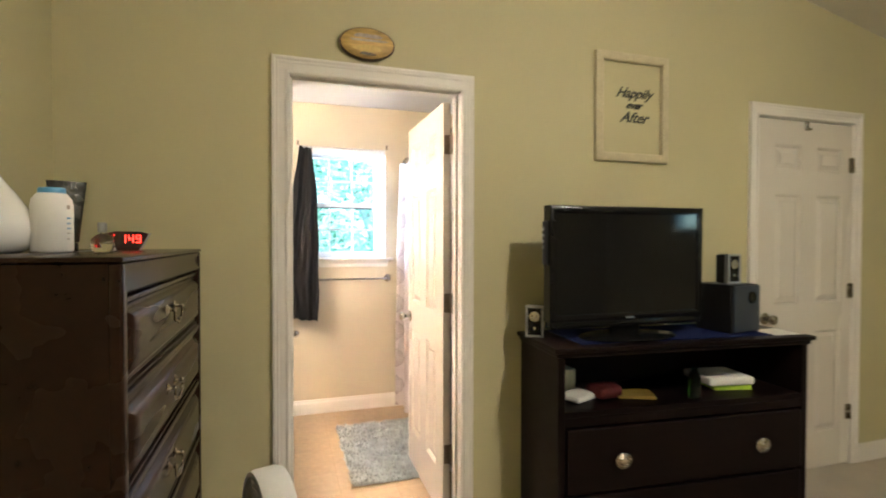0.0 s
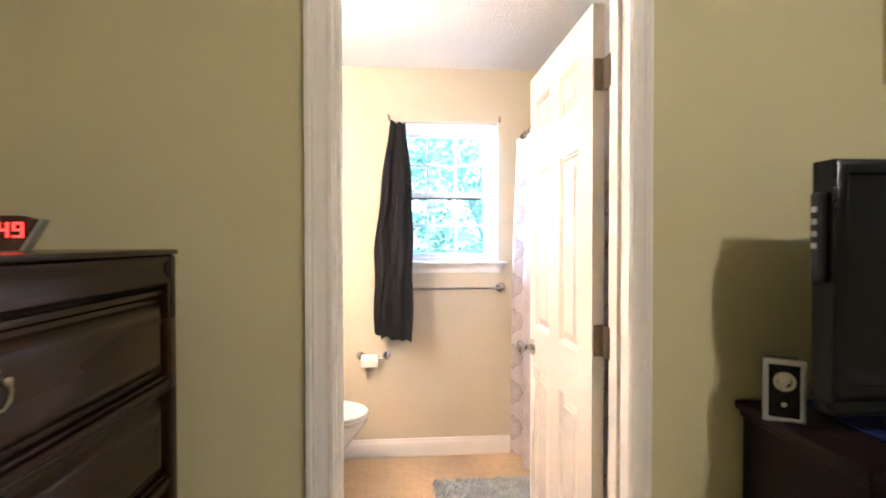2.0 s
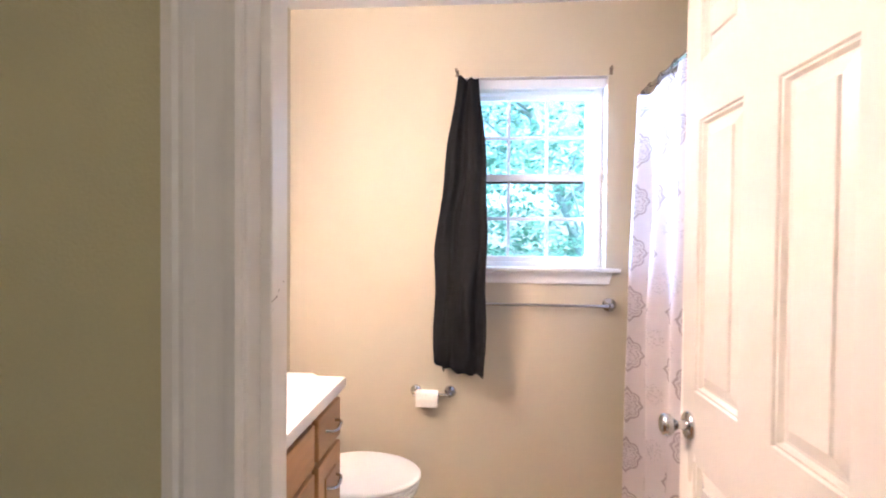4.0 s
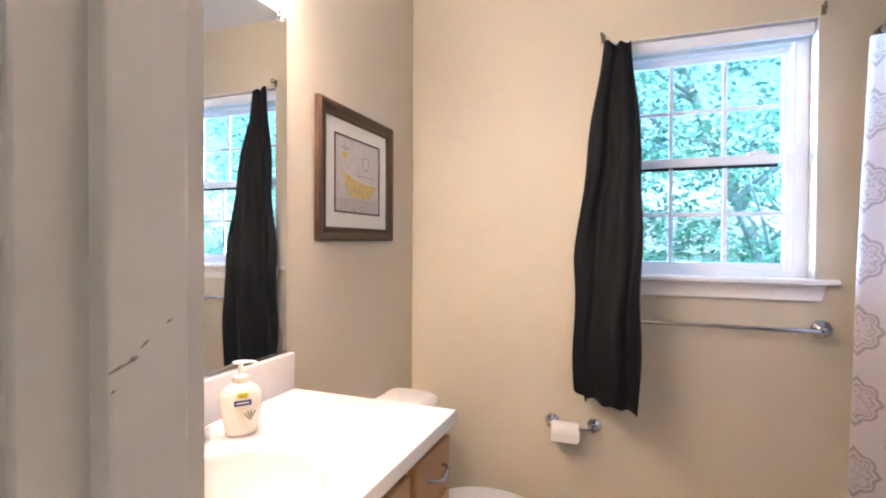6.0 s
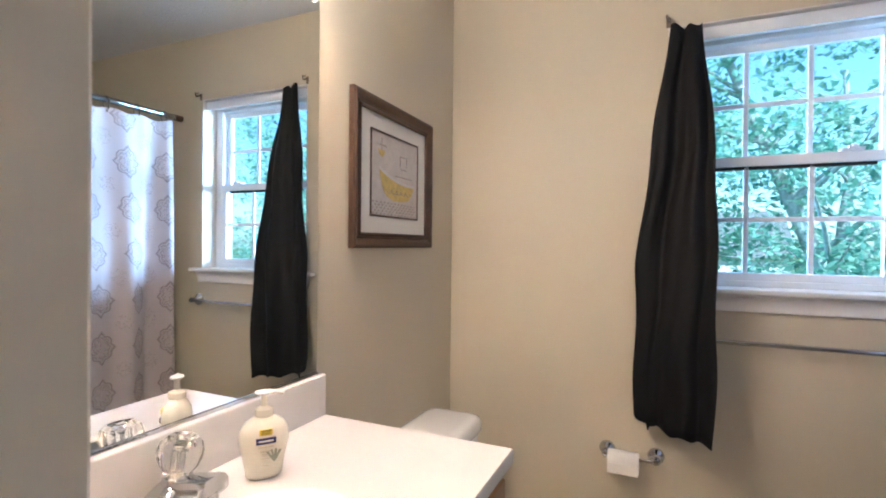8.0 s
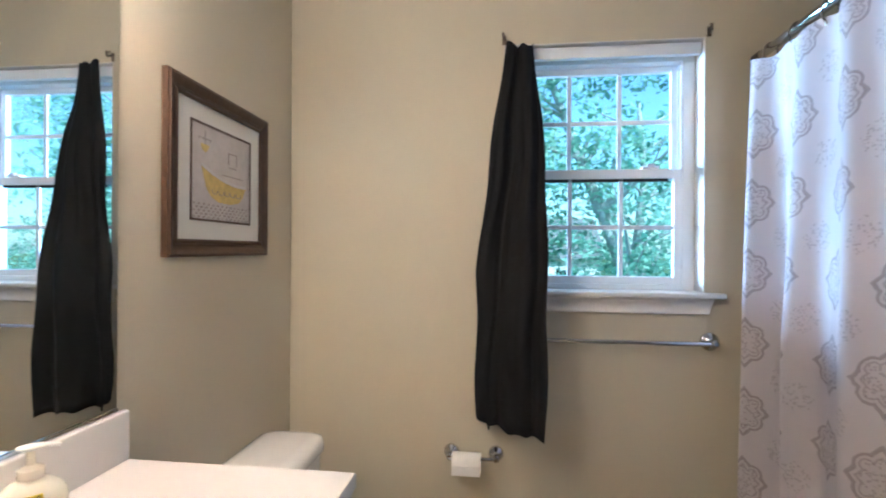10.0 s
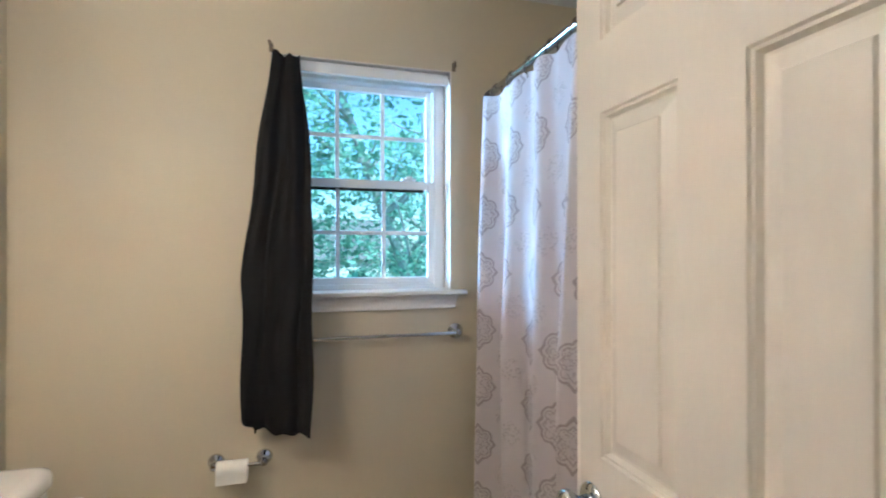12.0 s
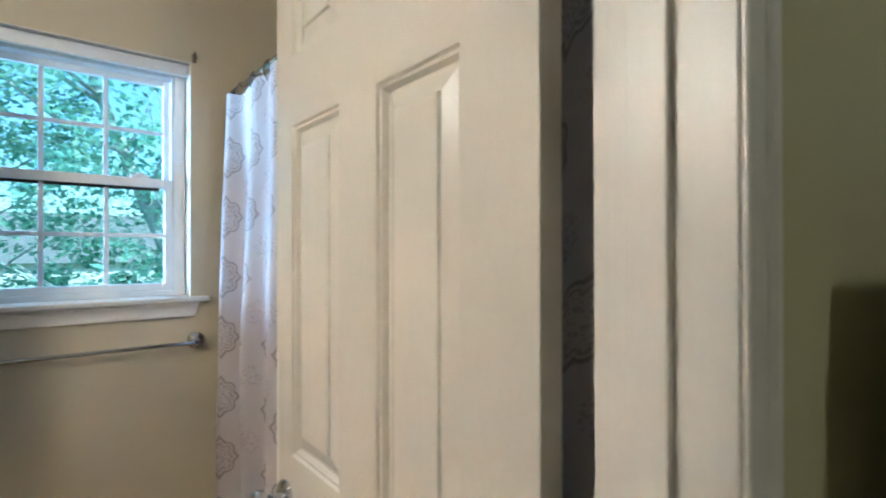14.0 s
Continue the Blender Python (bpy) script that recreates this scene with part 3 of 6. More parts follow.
def knob(t, u, v, s, z, material):
    """A round knob on its rose, standing out along v by s."""
    b = B()
    turn = Matrix.Rotation(radians(-90 * s), 3, "X")
    lathe(b, [(0.0, 0), (0.033, 0), (0.034, 0.004), (0.030, 0.009), (0.013, 0.011), (0.011, 0.028), (0.016, 0.036), (0.0255, 0.045), (0.028, 0.055), (0.025, 0.064), (0.014, 0.069), (0.0, 0.070)],
          (u, v, z), turn, 24)
    return part("knob", b, material, t, "polished chrome knob", smooth=50)


door_1, leaf_1 = panel_door("door_bathroom", 0.695, 2.028, "white six-panel bathroom door standing open")
knob(door_1, 0.642, 0.0, -1, 0.905, CHROME)
knob(door_1, 0.642, 0.035, 1, 0.905, CHROME)
b = B()
bx(b, 0.6995, 0.7015, 0.005, 0.030, 0.875, 0.935, 0.001, 1)
part("latch_plate", b, CHROME, door_1)
for z in (0.318, 1.058, 1.825):
    b = B()
    bx(b, -0.002, 0.0, 0.004, 0.033, z - 0.046, z + 0.046, 0.002, 1)
    tube(b, [(-0.007, 0.036, z - 0.047), (-0.007, 0.036, z + 0.047)], 0.0065, 10)
    bx(b, -0.050, -0.006, 0.0305, 0.0325, z - 0.046, z + 0.046, 0.0008, 1)
    part("hinge", b, BRONZE, door_1, "aged bronze hinge")
door_1.matrix_world = pose(1.971, 2.964, 0, 0, 0, 90) @ Matrix.Diagonal((1, -1, 1, 1))

door_2, leaf_2 = panel_door("door_closet", CX1 - CX0 - 0.006, 2.058, "white six-panel closet door, closed")
knob(door_2, 0.06, 0.0, -1, 0.92, NICKEL)
b = B()
bx(b, 0.355, 0.375, -0.012, 0.0, 2.005, 2.058, 0.002, 1)
bx(b, 0.350, 0.380, -0.028, -0.012, 2.005, 2.018, 0.003, 1)
part("door_hook", b, NICKEL, door_2, "small metal hook over the top edge")
for z in (0.32, 1.06, 1.82):
    b = B()
    tube(b, [(0.757, -0.006, z - 0.046), (0.757, -0.006, z + 0.046)], 0.0065, 10)
    bx(b, 0.722, 0.7535, -0.002, 0.0, z - 0.046, z + 0.046, 0.0008, 1)
    part("hinge", b, NICKEL, door_2, "dull metal hinge")
door_2.matrix_world = pose(CX0 + 0.003, WALL_Y + 0.003, 0)


# ---- bathroom window ----
win = thing("window_bathroom", ((WX0 + WX1) / 2, FAR_Y + 0.1, WZ0), "white vinyl single-hung window with grilles", "window", kind="structure")
FY = FAR_Y + 0.085
GX0, GX1 = 1.407, 1.957
b = B()
for q in ((WX0 + 0.004, WX0 + 0.045, WZ0, WZ1 - 0.004), (WX1 - 0.045, WX1 - 0.004, WZ0, WZ1 - 0.004), (WX0 + 0.045, WX1 - 0.045, WZ1 - 0.05, WZ1 - 0.004), (WX0 + 0.045, WX1 - 0.045, WZ0, WZ0 + 0.022)):
    bx(b, q[0], q[1], FY, FAR_Y + 0.158, q[2], q[3], 0.002, 1)
for x in (WX0 + 0.045, WX1 - 0.051):
    bx(b, x, x + 0.006, FY + 0.003, FY + 0.012, WZ0 + 0.022, WZ1 - 0.05)
part("window_frame", b, VINYL, win)


def sash(name, y, z0, z1, stile, rails):
    b = B()
    bx(b, GX0 - stile, GX0, y, y + 0.028, z0, z1, 0.003, 2)
    bx(b, GX1, GX1 + stile, y, y + 0.028, z0, z1, 0.003, 2)
    bx(b, GX0, GX1, y, y + 0.028, z0, z0 + rails[0], 0.003, 2)
    bx(b, GX0, GX1, y, y + 0.028, z1 - rails[1], z1, 0.003, 2)
    s = part(name, b, VINYL, win)
    gz0, gz1 = z0 + rails[0], z1 - rails[1]
    g = B()
    w = (GX1 - GX0) / 3
    for k in (1, 2):
        bx(g, GX0 + k * w - 0.008, GX0 + k * w + 0.008, y + 0.008, y + 0.018, gz0, gz1, 0.002, 1)
    zc = (gz0 + gz1) / 2
    for k in range(3):
        bx(g, GX0 + k * w + (0.008 if k else 0), GX0 + (k + 1) * w - (0.008 if k < 2 else 0), y + 0.0085, y + 0.0175, zc - 0.008, zc + 0.008, 0.002, 1)
    part("grille", g, VINYL, s)
    for i in range(3):
        for j in range(2):
            p = B()
            za, zb = (gz0, zc) if j == 0 else (zc, gz1)
            bx(p, GX0 + i * w, GX0 + (i + 1) * w, y + 0.020, y + 0.023, za, zb)
            ob = part("pane", p, PANE, s)
            ob.visible_shadow = False
    return s


sash("upper_sash", FY + 0.036, 1.625, 2.046, 0.022, (0.036, 0.024))
sash("lower_sash", FY + 0.004, WZ0 + 0.022, 1.662, 0.024, (0.026, 0.034))
b = B()
bx(b, 1.845, 1.905, FY - 0.006, FY + 0.030, 1.662, 1.672, 0.003, 2)
bx(b, 1.862, 1.888, FY - 0.012, FY + 0.004, 1.668, 1.679, 0.003, 2)
part("sash_lock", b, VINYL, win)
b = B()
bx(b, 1.46, 1.94, FY + 0.012, FY + 0.030, 1.618, 1.628)
part("weather_strip", b, STRIP, win, "dark weather strip under the meeting rail")
b = B()
bx(b, WX0 - 0.055, WX1 + 0.058, FAR_Y - 0.038, FAR_Y, 1.203, WZ0, 0.005, 3)
bx(b, WX0, WX1, FAR_Y, FY + 0.004, 1.203, WZ0)
part("window_sill", b, TRIM, win, smooth=40)
b = B()
ap = [(0.0, 0.0), (0.012, 0.0), (0.014, 0.006), (0.012, 0.012), (0.015, 0.040), (0.020, 0.046), (0.020, 0.054), (0.0, 0.054)]
rows = [[b.verts.new((x + sx * (0.054 - z) * 0.25, FAR_Y - d, 1.149 + z)) for d, z in ap] for x, sx in ((WX0 - 0.025, 1), (WX1 + 0.025, -1))]
for k in range(len(ap)):
    j = (k + 1) % len(ap)
    b.faces.new((rows[0][k], rows[0][j], rows[1][j], rows[1][k]))
b.faces.new(rows[0])
b.faces.new(rows[1][::-1])
part("apron", b, TRIM, win, smooth=40)
b = B()
bx(b, WX0 + 0.006, WX1 - 0.006, FAR_Y + 0.018, FAR_Y + 0.052, 2.052, 2.090, 0.004, 2)
bx(b, WX0 + 0.010, WX1 - 0.010, FAR_Y + 0.014, FAR_Y + 0.018, 2.046, 2.080, 0.0015, 1)
tagged(new("window_blind", mesh_of("window_blind", b, VINYL)), "white blind headrail, drawn all the way up", "blind")


# ---- bathroom fittings ----
def curtain_hook(x, z):
    t = thing("curtain_hook", (x, FAR_Y, z), "small dark metal curtain-rod hook on the wall", "hook", "hooks over the window")
    b = B()
    bx(b, x - 0.007, x + 0.007, FAR_Y - 0.003, FAR_Y, z - 0.022, z + 0.012, 0.001, 1)
    part("plate", b, BRONZE, t)
    b = B()
    tube(b, [(x, FAR_Y - 0.003, z + 0.004), (x + 0.001, FAR_Y - 0.022, z - 0.008), (x - 0.002, FAR_Y - 0.032, z - 0.012), (x - 0.005, FAR_Y - 0.040, z - 0.006), (x - 0.006, FAR_Y - 0.041, z + 0.006)], 0.0034, 8)
    tube(b, [(x, FAR_Y - 0.022, z + 0.004), (x - 0.004, FAR_Y - 0.022, z + 0.013)], 0.0025, 8)
    part("arm", b, BRONZE, t)


curtain_hook(1.345, 2.120)
curtain_hook(2.040, 2.120)


def hanging_cloth():
    """The black panel, gathered on its hook at the top and widening to an uneven hem."""
    b = B()
    nu, nv = 64, 48
    rows = []
    for j in range(nv + 1):
        v = j / nv
        x0 = 1.352 + (1.255 - 1.352) * min(1, v / 0.62) ** 0.9
        x1 = 1.448 + (1.487 - 1.448) * min(1, v / 0.32) ** 1.1
        if v > 0.8:
            x1 -= 0.006 * (v - 0.8) / 0.2
        row = []
        for i in range(nu + 1):
            u = i / nu
            hem = 0.802 - 0.085 * u ** 0.5 - (0.02 if 0.16 < u < 0.20 else 0.0) + 0.005 * math.sin(u * 23) * (u > 0.2)
            z = 2.072 - v * (2.072 - hem - 0.042 * u) + (0.006 * math.sin(u * 14) + 0.010 * math.exp(-(u / 0.2) ** 2)) * (1 - v) ** 3
            amp = 0.011 + 0.013 * v
            fold = amp * (0.35 + 0.75 * math.sin(u * 11 + 1.6 * v) + 0.20 * math.sin(u * 24 + 1.3 + 3 * v) + 0.35 * noise.noise((u * 9 + v * 3, v * 4, 7.0)) + 0.5 * noise.noise((u * 5, v * 6, 1.0)))
            row.append(b.verts.new((x0 + (x1 - x0) * u + 0.004 * math.sin(v * 19 + u * 4), FAR_Y - 0.056 - 0.026 * min(1, v * 2) - 0.11 * min(1, max(0, (v - 0.12) / 0.6)) * u ** 1.2 - fold, z)))
        rows.append(row)
    for r, s in zip(rows, rows[1:]):
        for k in range(nu):
            b.faces.new((r[k], r[k + 1], s[k + 1], s[k]))
    ob = solid("window_curtain", b, BLACK_CLOTH, "black cloth curtain bunched on one hook beside the window", "curtain", smooth=80)
    md = ob.modifiers.new("thick", "SOLIDIFY")
    md.thickness = 0.003
    return ob


hanging_cloth()


def post(b, x, z, out=0.058, r=0.024):
    """A round wall rosette with its arm, along -y."""
    turn = Matrix.Rotation(radians(90), 3, "X")
    lathe(b, [(0, 0), (r, 0), (r, 0.005), (r * 0.86, 0.010), (r * 0.80, 0.011), (r * 0.70, 0.016), (r * 0.45, 0.020), (0.009, 0.026), (0.008, out - 0.012), (0.013, out - 0.006), (0.0135, out + 0.006), (0.008, out + 0.012), (0, out + 0.013)], (x, FAR_Y, z), turn, 24)


t = thing("towel_bar", (1.75, FAR_Y, 1.052), "polished chrome towel bar under the window", "towel bar")
for x in (1.452, 2.046):
    b = B()
    post(b, x, 1.056, 0.046, 0.031)
    part("post", b, CHROME, t, smooth=40)
b = B()
tube(b, [(1.456, FAR_Y - 0.046, 1.054), (2.044, FAR_Y - 0.046, 1.054)], 0.0075, 16)
part("bar", b, CHROME, t, smooth=40)

t = thing("toilet_paper_holder", (1.235, FAR_Y, 0.625), "polished chrome toilet paper holder on the wall", "paper holder")
for x in (1.164, 1.324):
    b = B()
    post(b, x, 0.636, 0.050, 0.027)
    part("post", b, CHROME, t, smooth=40)
b = B()
tube(b, [(1.168, FAR_Y - 0.052, 0.633), (1.320, FAR_Y - 0.052, 0.633)], 0.0065, 14)
part("spindle", b, CHROME, t, smooth=40)
b = B()
turn = Matrix.Rotation(radians(90), 3, "Y")
lathe(b, [(0.0205, 0.0), (0.034, 0.0), (0.0355, 0.002), (0.0355, 0.098), (0.034, 0.100), (0.0205, 0.100), (0.0200, 0.05), (0.0205, 0.0)], (1.172, FAR_Y - 0.052, 0.618), turn, 32)
bx(b, 1.1725, 1.2715, FAR_Y - 0.0885, FAR_Y - 0.0875, 0.586, 0.620)
solid("toilet_paper_roll", b, TISSUE, "nearly used white toilet paper roll on its holder", "toilet paper", smooth=40)


# ---- picture over the toilet ----
def framed_print():
    y0, y1, z0, z1 = 3.941, 4.454, 1.343, 1.780

    def on(a, c, d):
        return Vector((side_wall(a) + d, a, c))

    t = thing("framed_picture", (side_wall(4.19), (y0 + y1) / 2, z0), "brown wooden framed print of a yellow bathtub", "picture")
    w = 0.044
    b = B()
    loop = [(y0 + w, z0 + w, -1, -1), (y1 - w, z0 + w, 1, -1), (y1 - w, z1 - w, 1, 1), (y0 + w, z1 - w, -1, 1)]
    sweep(b, loop, [(0, 0.004), (0, 0.014), (0.005, 0.016), (0.009, 0.012), (0.012, 0.0125), (0.014, 0.0145), (0.016, 0.0125), (0.022, 0.0155), (0.032, 0.021), (0.037, 0.0215), (0.040, 0.018), (w, 0.017), (w, 0.002)],
          on, True)
    part("frame", b, FRAME_WOOD, t, smooth=35)
    b = B()
    outline(b, [(y0 + w - 0.002, z0 + w - 0.002), (y1 - w + 0.002, z0 + w - 0.002), (y1 - w + 0.002, z1 - w + 0.002), (y0 + w - 0.002, z1 - w + 0.002)], on, 0.002, 0.006)
    part("mat_board", b, MAT_BOARD, t)
    py0, py1, pz0, pz1 = y0 + 0.108, y1 - 0.106, z0 + 0.098, z1 - 0.096
    b = B()
    sweep(b, [(py0, pz0, -1, -1), (py1, pz0, 1, -1), (py1, pz1, 1, 1), (py0, pz1, -1, 1)], [(0, 0.006), (0, 0.0085), (0.006, 0.0085), (0.006, 0.006)], on, True)
    part("inner_fillet", b, FRAME_WOOD, t)
    b = B()
    outline(b, [(py0, pz0), (py1, pz0), (py1, pz1), (py0, pz1)], on, 0.006, 0.0068)
    pr = part("print", b, PRINT, t, "grey print on paper")
    W, H = py1 - py0, pz1 - pz0
    put = lambda a, c, d: on(py0 + a * W, pz0 + c * H, 0.0068 + d)
    b = B()
    top_edge = [(0.14 + 0.78 * k / 14, 0.43 + 0.17 * (1 - k / 14) ** 2.2 + 0.02 * (k / 14) ** 3) for k in range(15)]
    low_edge = [(0.86, 0.30), (0.78, 0.225), (0.62, 0.195), (0.42, 0.20), (0.30, 0.245), (0.22, 0.33)]
    outline(b, [(a, c - 0.035) for a, c in top_edge] + low_edge, put, 0.0, 0.0004)
    part("yellow_tub", b, YELLOW_INK, pr, "yellow drawn bathtub")
    for k in range(5):
        b = B()
        tube(b, [put(0.30 + 0.105 * k + 0.052 * (1 - math.cos(a)), 0.335 - 0.05 * math.sin(a), 0.0005) for a in (math.pi * q / 8 for q in range(9))], 0.0011, 5)
        part("drawn_swag", b, INK, pr)
    b = B()
    outline(b, top_edge + [(a, c - 0.033) for a, c in top_edge[::-1]], put, 0.0002, 0.0008)
    part("tub_rim", b, mat("pale_print_ink", (0.62, 0.58, 0.54), 0.8, vary=0.1, bump=0), pr, "pale drawn rim")
    b = B()
    for j in range(5):
        c0, h = 0.008 + 0.035 * j, 0.021
        for i in range(13):
            a0 = 0.012 + 0.075 * i + (0.037 if j % 2 else 0.0)
            if a0 + 0.042 < 0.99:
                outline(b, [(a0, c0), (a0 + 0.036, c0), (a0 + 0.042, c0 + h), (a0 + 0.006, c0 + h)], put, 0.0, 0.0004)
    part("drawn_floor", b, INK, pr)
    for q in ((0.19, 0.80, 0.205, 0.95), (0.10, 0.84, 0.12, 0.87), (0.14, 0.85, 0.26, 0.87), (0.27, 0.84, 0.29, 0.87), (0.48, 0.515, 0.86, 0.53), (0.58, 0.66, 0.60, 0.80), (0.73, 0.66, 0.75, 0.80), (0.60, 0.785, 0.73, 0.80), (0.60, 0.62, 0.73, 0.635)):
        b = B()
        outline(b, [(q[0], q[1]), (q[2], q[1]), (q[2], q[3]), (q[0], q[3])], put, 0.0, 0.0004)
        part("drawn_line", b, INK, pr)
    b = B()
    outline(b, [(0.12, 0.80), (0.27, 0.80), (0.24, 0.74), (0.20, 0.71), (0.15, 0.74)], put, 0.0, 0.0004)
    part("drawn_lamp", b, YELLOW_INK, pr)
    b = B()
    tube(b, [on(4.20, z1 - 0.01, 0.0005), on(4.20, z1 + 0.006, 0.004)], 0.002, 6)
    part("nail", b, BRONZE, t)


framed_print()

# ---- vanity ----
VX, VY0, VY1, VZ = 1.040, 2.93, 3.805, 0.905
t = thing("vanity_cabinet", (0.8, 3.35, 0), "honey maple bathroom vanity cabinet", "cabinet")
b = B()
bx(b, LEFT_X + 0.002, VX - 0.018, VY0, VY1 - 0.018, 0.10, 0.78, 0.002, 1)
bx(b, LEFT_X + 0.002, VX - 0.018, VY1 - 0.018, VY1, 0.10, VZ, 0.002, 1)
bx(b, LEFT_X + 0.002, VX - 0.08, VY0, VY1, 0.0, 0.10)
part("body", b, MAPLE, t)
b = B()
for q in ((VY0, VY0 + 0.035, 0.10, VZ), (VY1 - 0.025, VY1, 0.10, VZ), (3.565, 3.605, 0.10, VZ), (VY0 + 0.035, 3.565, VZ - 0.022, VZ), (3.605, VY1 - 0.025, VZ - 0.022, VZ), (VY0 + 0.035, 3.565, 0.10, 0.13), (3.605, VY1 - 0.025, 0.10, 0.13)):
    bx(b, VX - 0.018, VX, q[0], q[1], q[2], q[3], 0.001, 1)
part("face_frame", b, MAPLE, t)


def front(nm, y0, y1, z0, z1, raised):
    b = B()
    bx(b, VX, VX + 0.019, y0, y1, z0, z1, 0.004, 2)
    ob = part(nm, b, MAPLE, t)
    if raised:
        b = B()
        bx(b, VX + 0.017, VX + 0.023, y0 + 0.05, y1 - 0.05, z0 + 0.05, z1 - 0.05, 0.004, 2)
        part("panel", b, MAPLE, ob)
    return ob


def pull(parent, y, z, vertical=False):
    b = B()
    L = 0.042
    pts = []
    for k in range(9):
        s = -1 + 2 * k / 8
        o = 0.024 * (1 - abs(s) ** 3) + 0.002
        w = 0.005 * math.sin(s * 3.1)
        pts.append((VX + 0.019 + o, y + (w if vertical else s * L), z + (s * L if vertical else w)))
    tube(b, [(VX + 0.018, *pts[0][1:])] + pts + [(VX + 0.018, *pts[-1][1:])], [0.006, 0.005, 0.004, 0.0045, 0.005, 0.0055, 0.005, 0.0045, 0.004, 0.005, 0.006], 8)
    part("pull", b, CHROME, parent, "curved chrome pull", 50)


d = front("drawer", 3.600, 3.795, 0.775, 0.885, False)
pull(d, 3.70, 0.835)
d = front("drawer", 3.600, 3.795, 0.53, 0.760, True)
pull(d, 3.70, 0.68)
d = front("drawer", 3.600, 3.795, 0.125, 0.515, True)
pull(d, 3.70, 0.42)
front("false_front", 2.955, 3.572, 0.775, 0.885, False)
for y0, y1, py in ((2.955, 3.258, 3.225), (3.268, 3.572, 3.30)):
    d = front("door", y0, y1, 0.125, 0.760, True)
    pull(d, py, 0.66, True)


def vanity_top():
    """One moulded top: slab with an oval bowl sunk in it, and a backsplash."""
    t = thing("sink_counter", (0.8, 3.37, VZ), "glossy white cultured marble vanity top with moulded oval sink", "sink")
    x0, x1, y0, y1, zt = LEFT_X + 0.002, 1.066, 2.922, 3.826, 0.935
    cx, cy, ra, rb = 0.845, 3.30, 0.155, 0.205
    b = B()
    n = 48
    ang = [2 * math.pi * k / n for k in range(n)]
    rings = []
    outer = []
    for a in ang:
        dx, dy = math.cos(a), math.sin(a)
        s = min(((x1 if dx > 0 else x0) - cx) / dx if abs(dx) > 1e-9 else 9, ((y1 if dy > 0 else y0) - cy) / dy if abs(dy) > 1e-9 else 9)
        outer.append((cx + dx * s, cy + dy * s))
    corners = [(x1, y1), (x0, y1), (x0, y0), (x1, y0)]
    for c in corners:
        k = min(range(n), key=lambda i: (outer[i][0] - c[0]) ** 2 + (outer[i][1] - c[1]) ** 2)
        outer[k] = c
    bot = [b.verts.new((x, y, VZ + 0.001)) for x, y in outer]
    edge = [b.verts.new((x, y, zt - 0.004)) for x, y in outer]
    top = [b.verts.new((cx + (x - cx) * 0.992, cy + (y - cy) * 0.994, zt)) for x, y in outer]
    rings = [bot, edge, top]
    for f, dz in ((1.09, 0.0), (1.05, 0.002), (1.02, 0.001), (0.99, -0.004), (0.965, -0.014), (0.935, -0.034), (0.87, -0.066), (0.74, -0.100), (0.55, -0.124), (0.35, -0.136), (0.12, -0.140)):
        rings.append([b.verts.new((cx + ra * f * math.cos(a), cy + rb * f * math.sin(a), zt + dz)) for a in ang])
    for r, s in zip(rings, rings[1:]):
        for k in range(n):
            j = (k + 1) % n
            b.faces.new((r[k], r[j], s[j], s[k]))
    b.faces.new(rings[-1])
    part("top", b, MARBLE, t, smooth=40)
    b = B()
    bx(b, LEFT_X + 0.002, LEFT_X + 0.020, y0, 3.826, zt - 0.002, 1.036, 0.005, 3)
    part("backsplash", b, MARBLE, t, smooth=40)
    b = B()
    lathe(b, [(0, 0), (0.021, 0), (0.022, 0.003), (0.012, 0.004), (0, 0.003)], (cx - 0.0, cy, zt - 0.139), None, 20)
    part("drain", b, CHROME, t, "chrome drain", 40)


vanity_top()


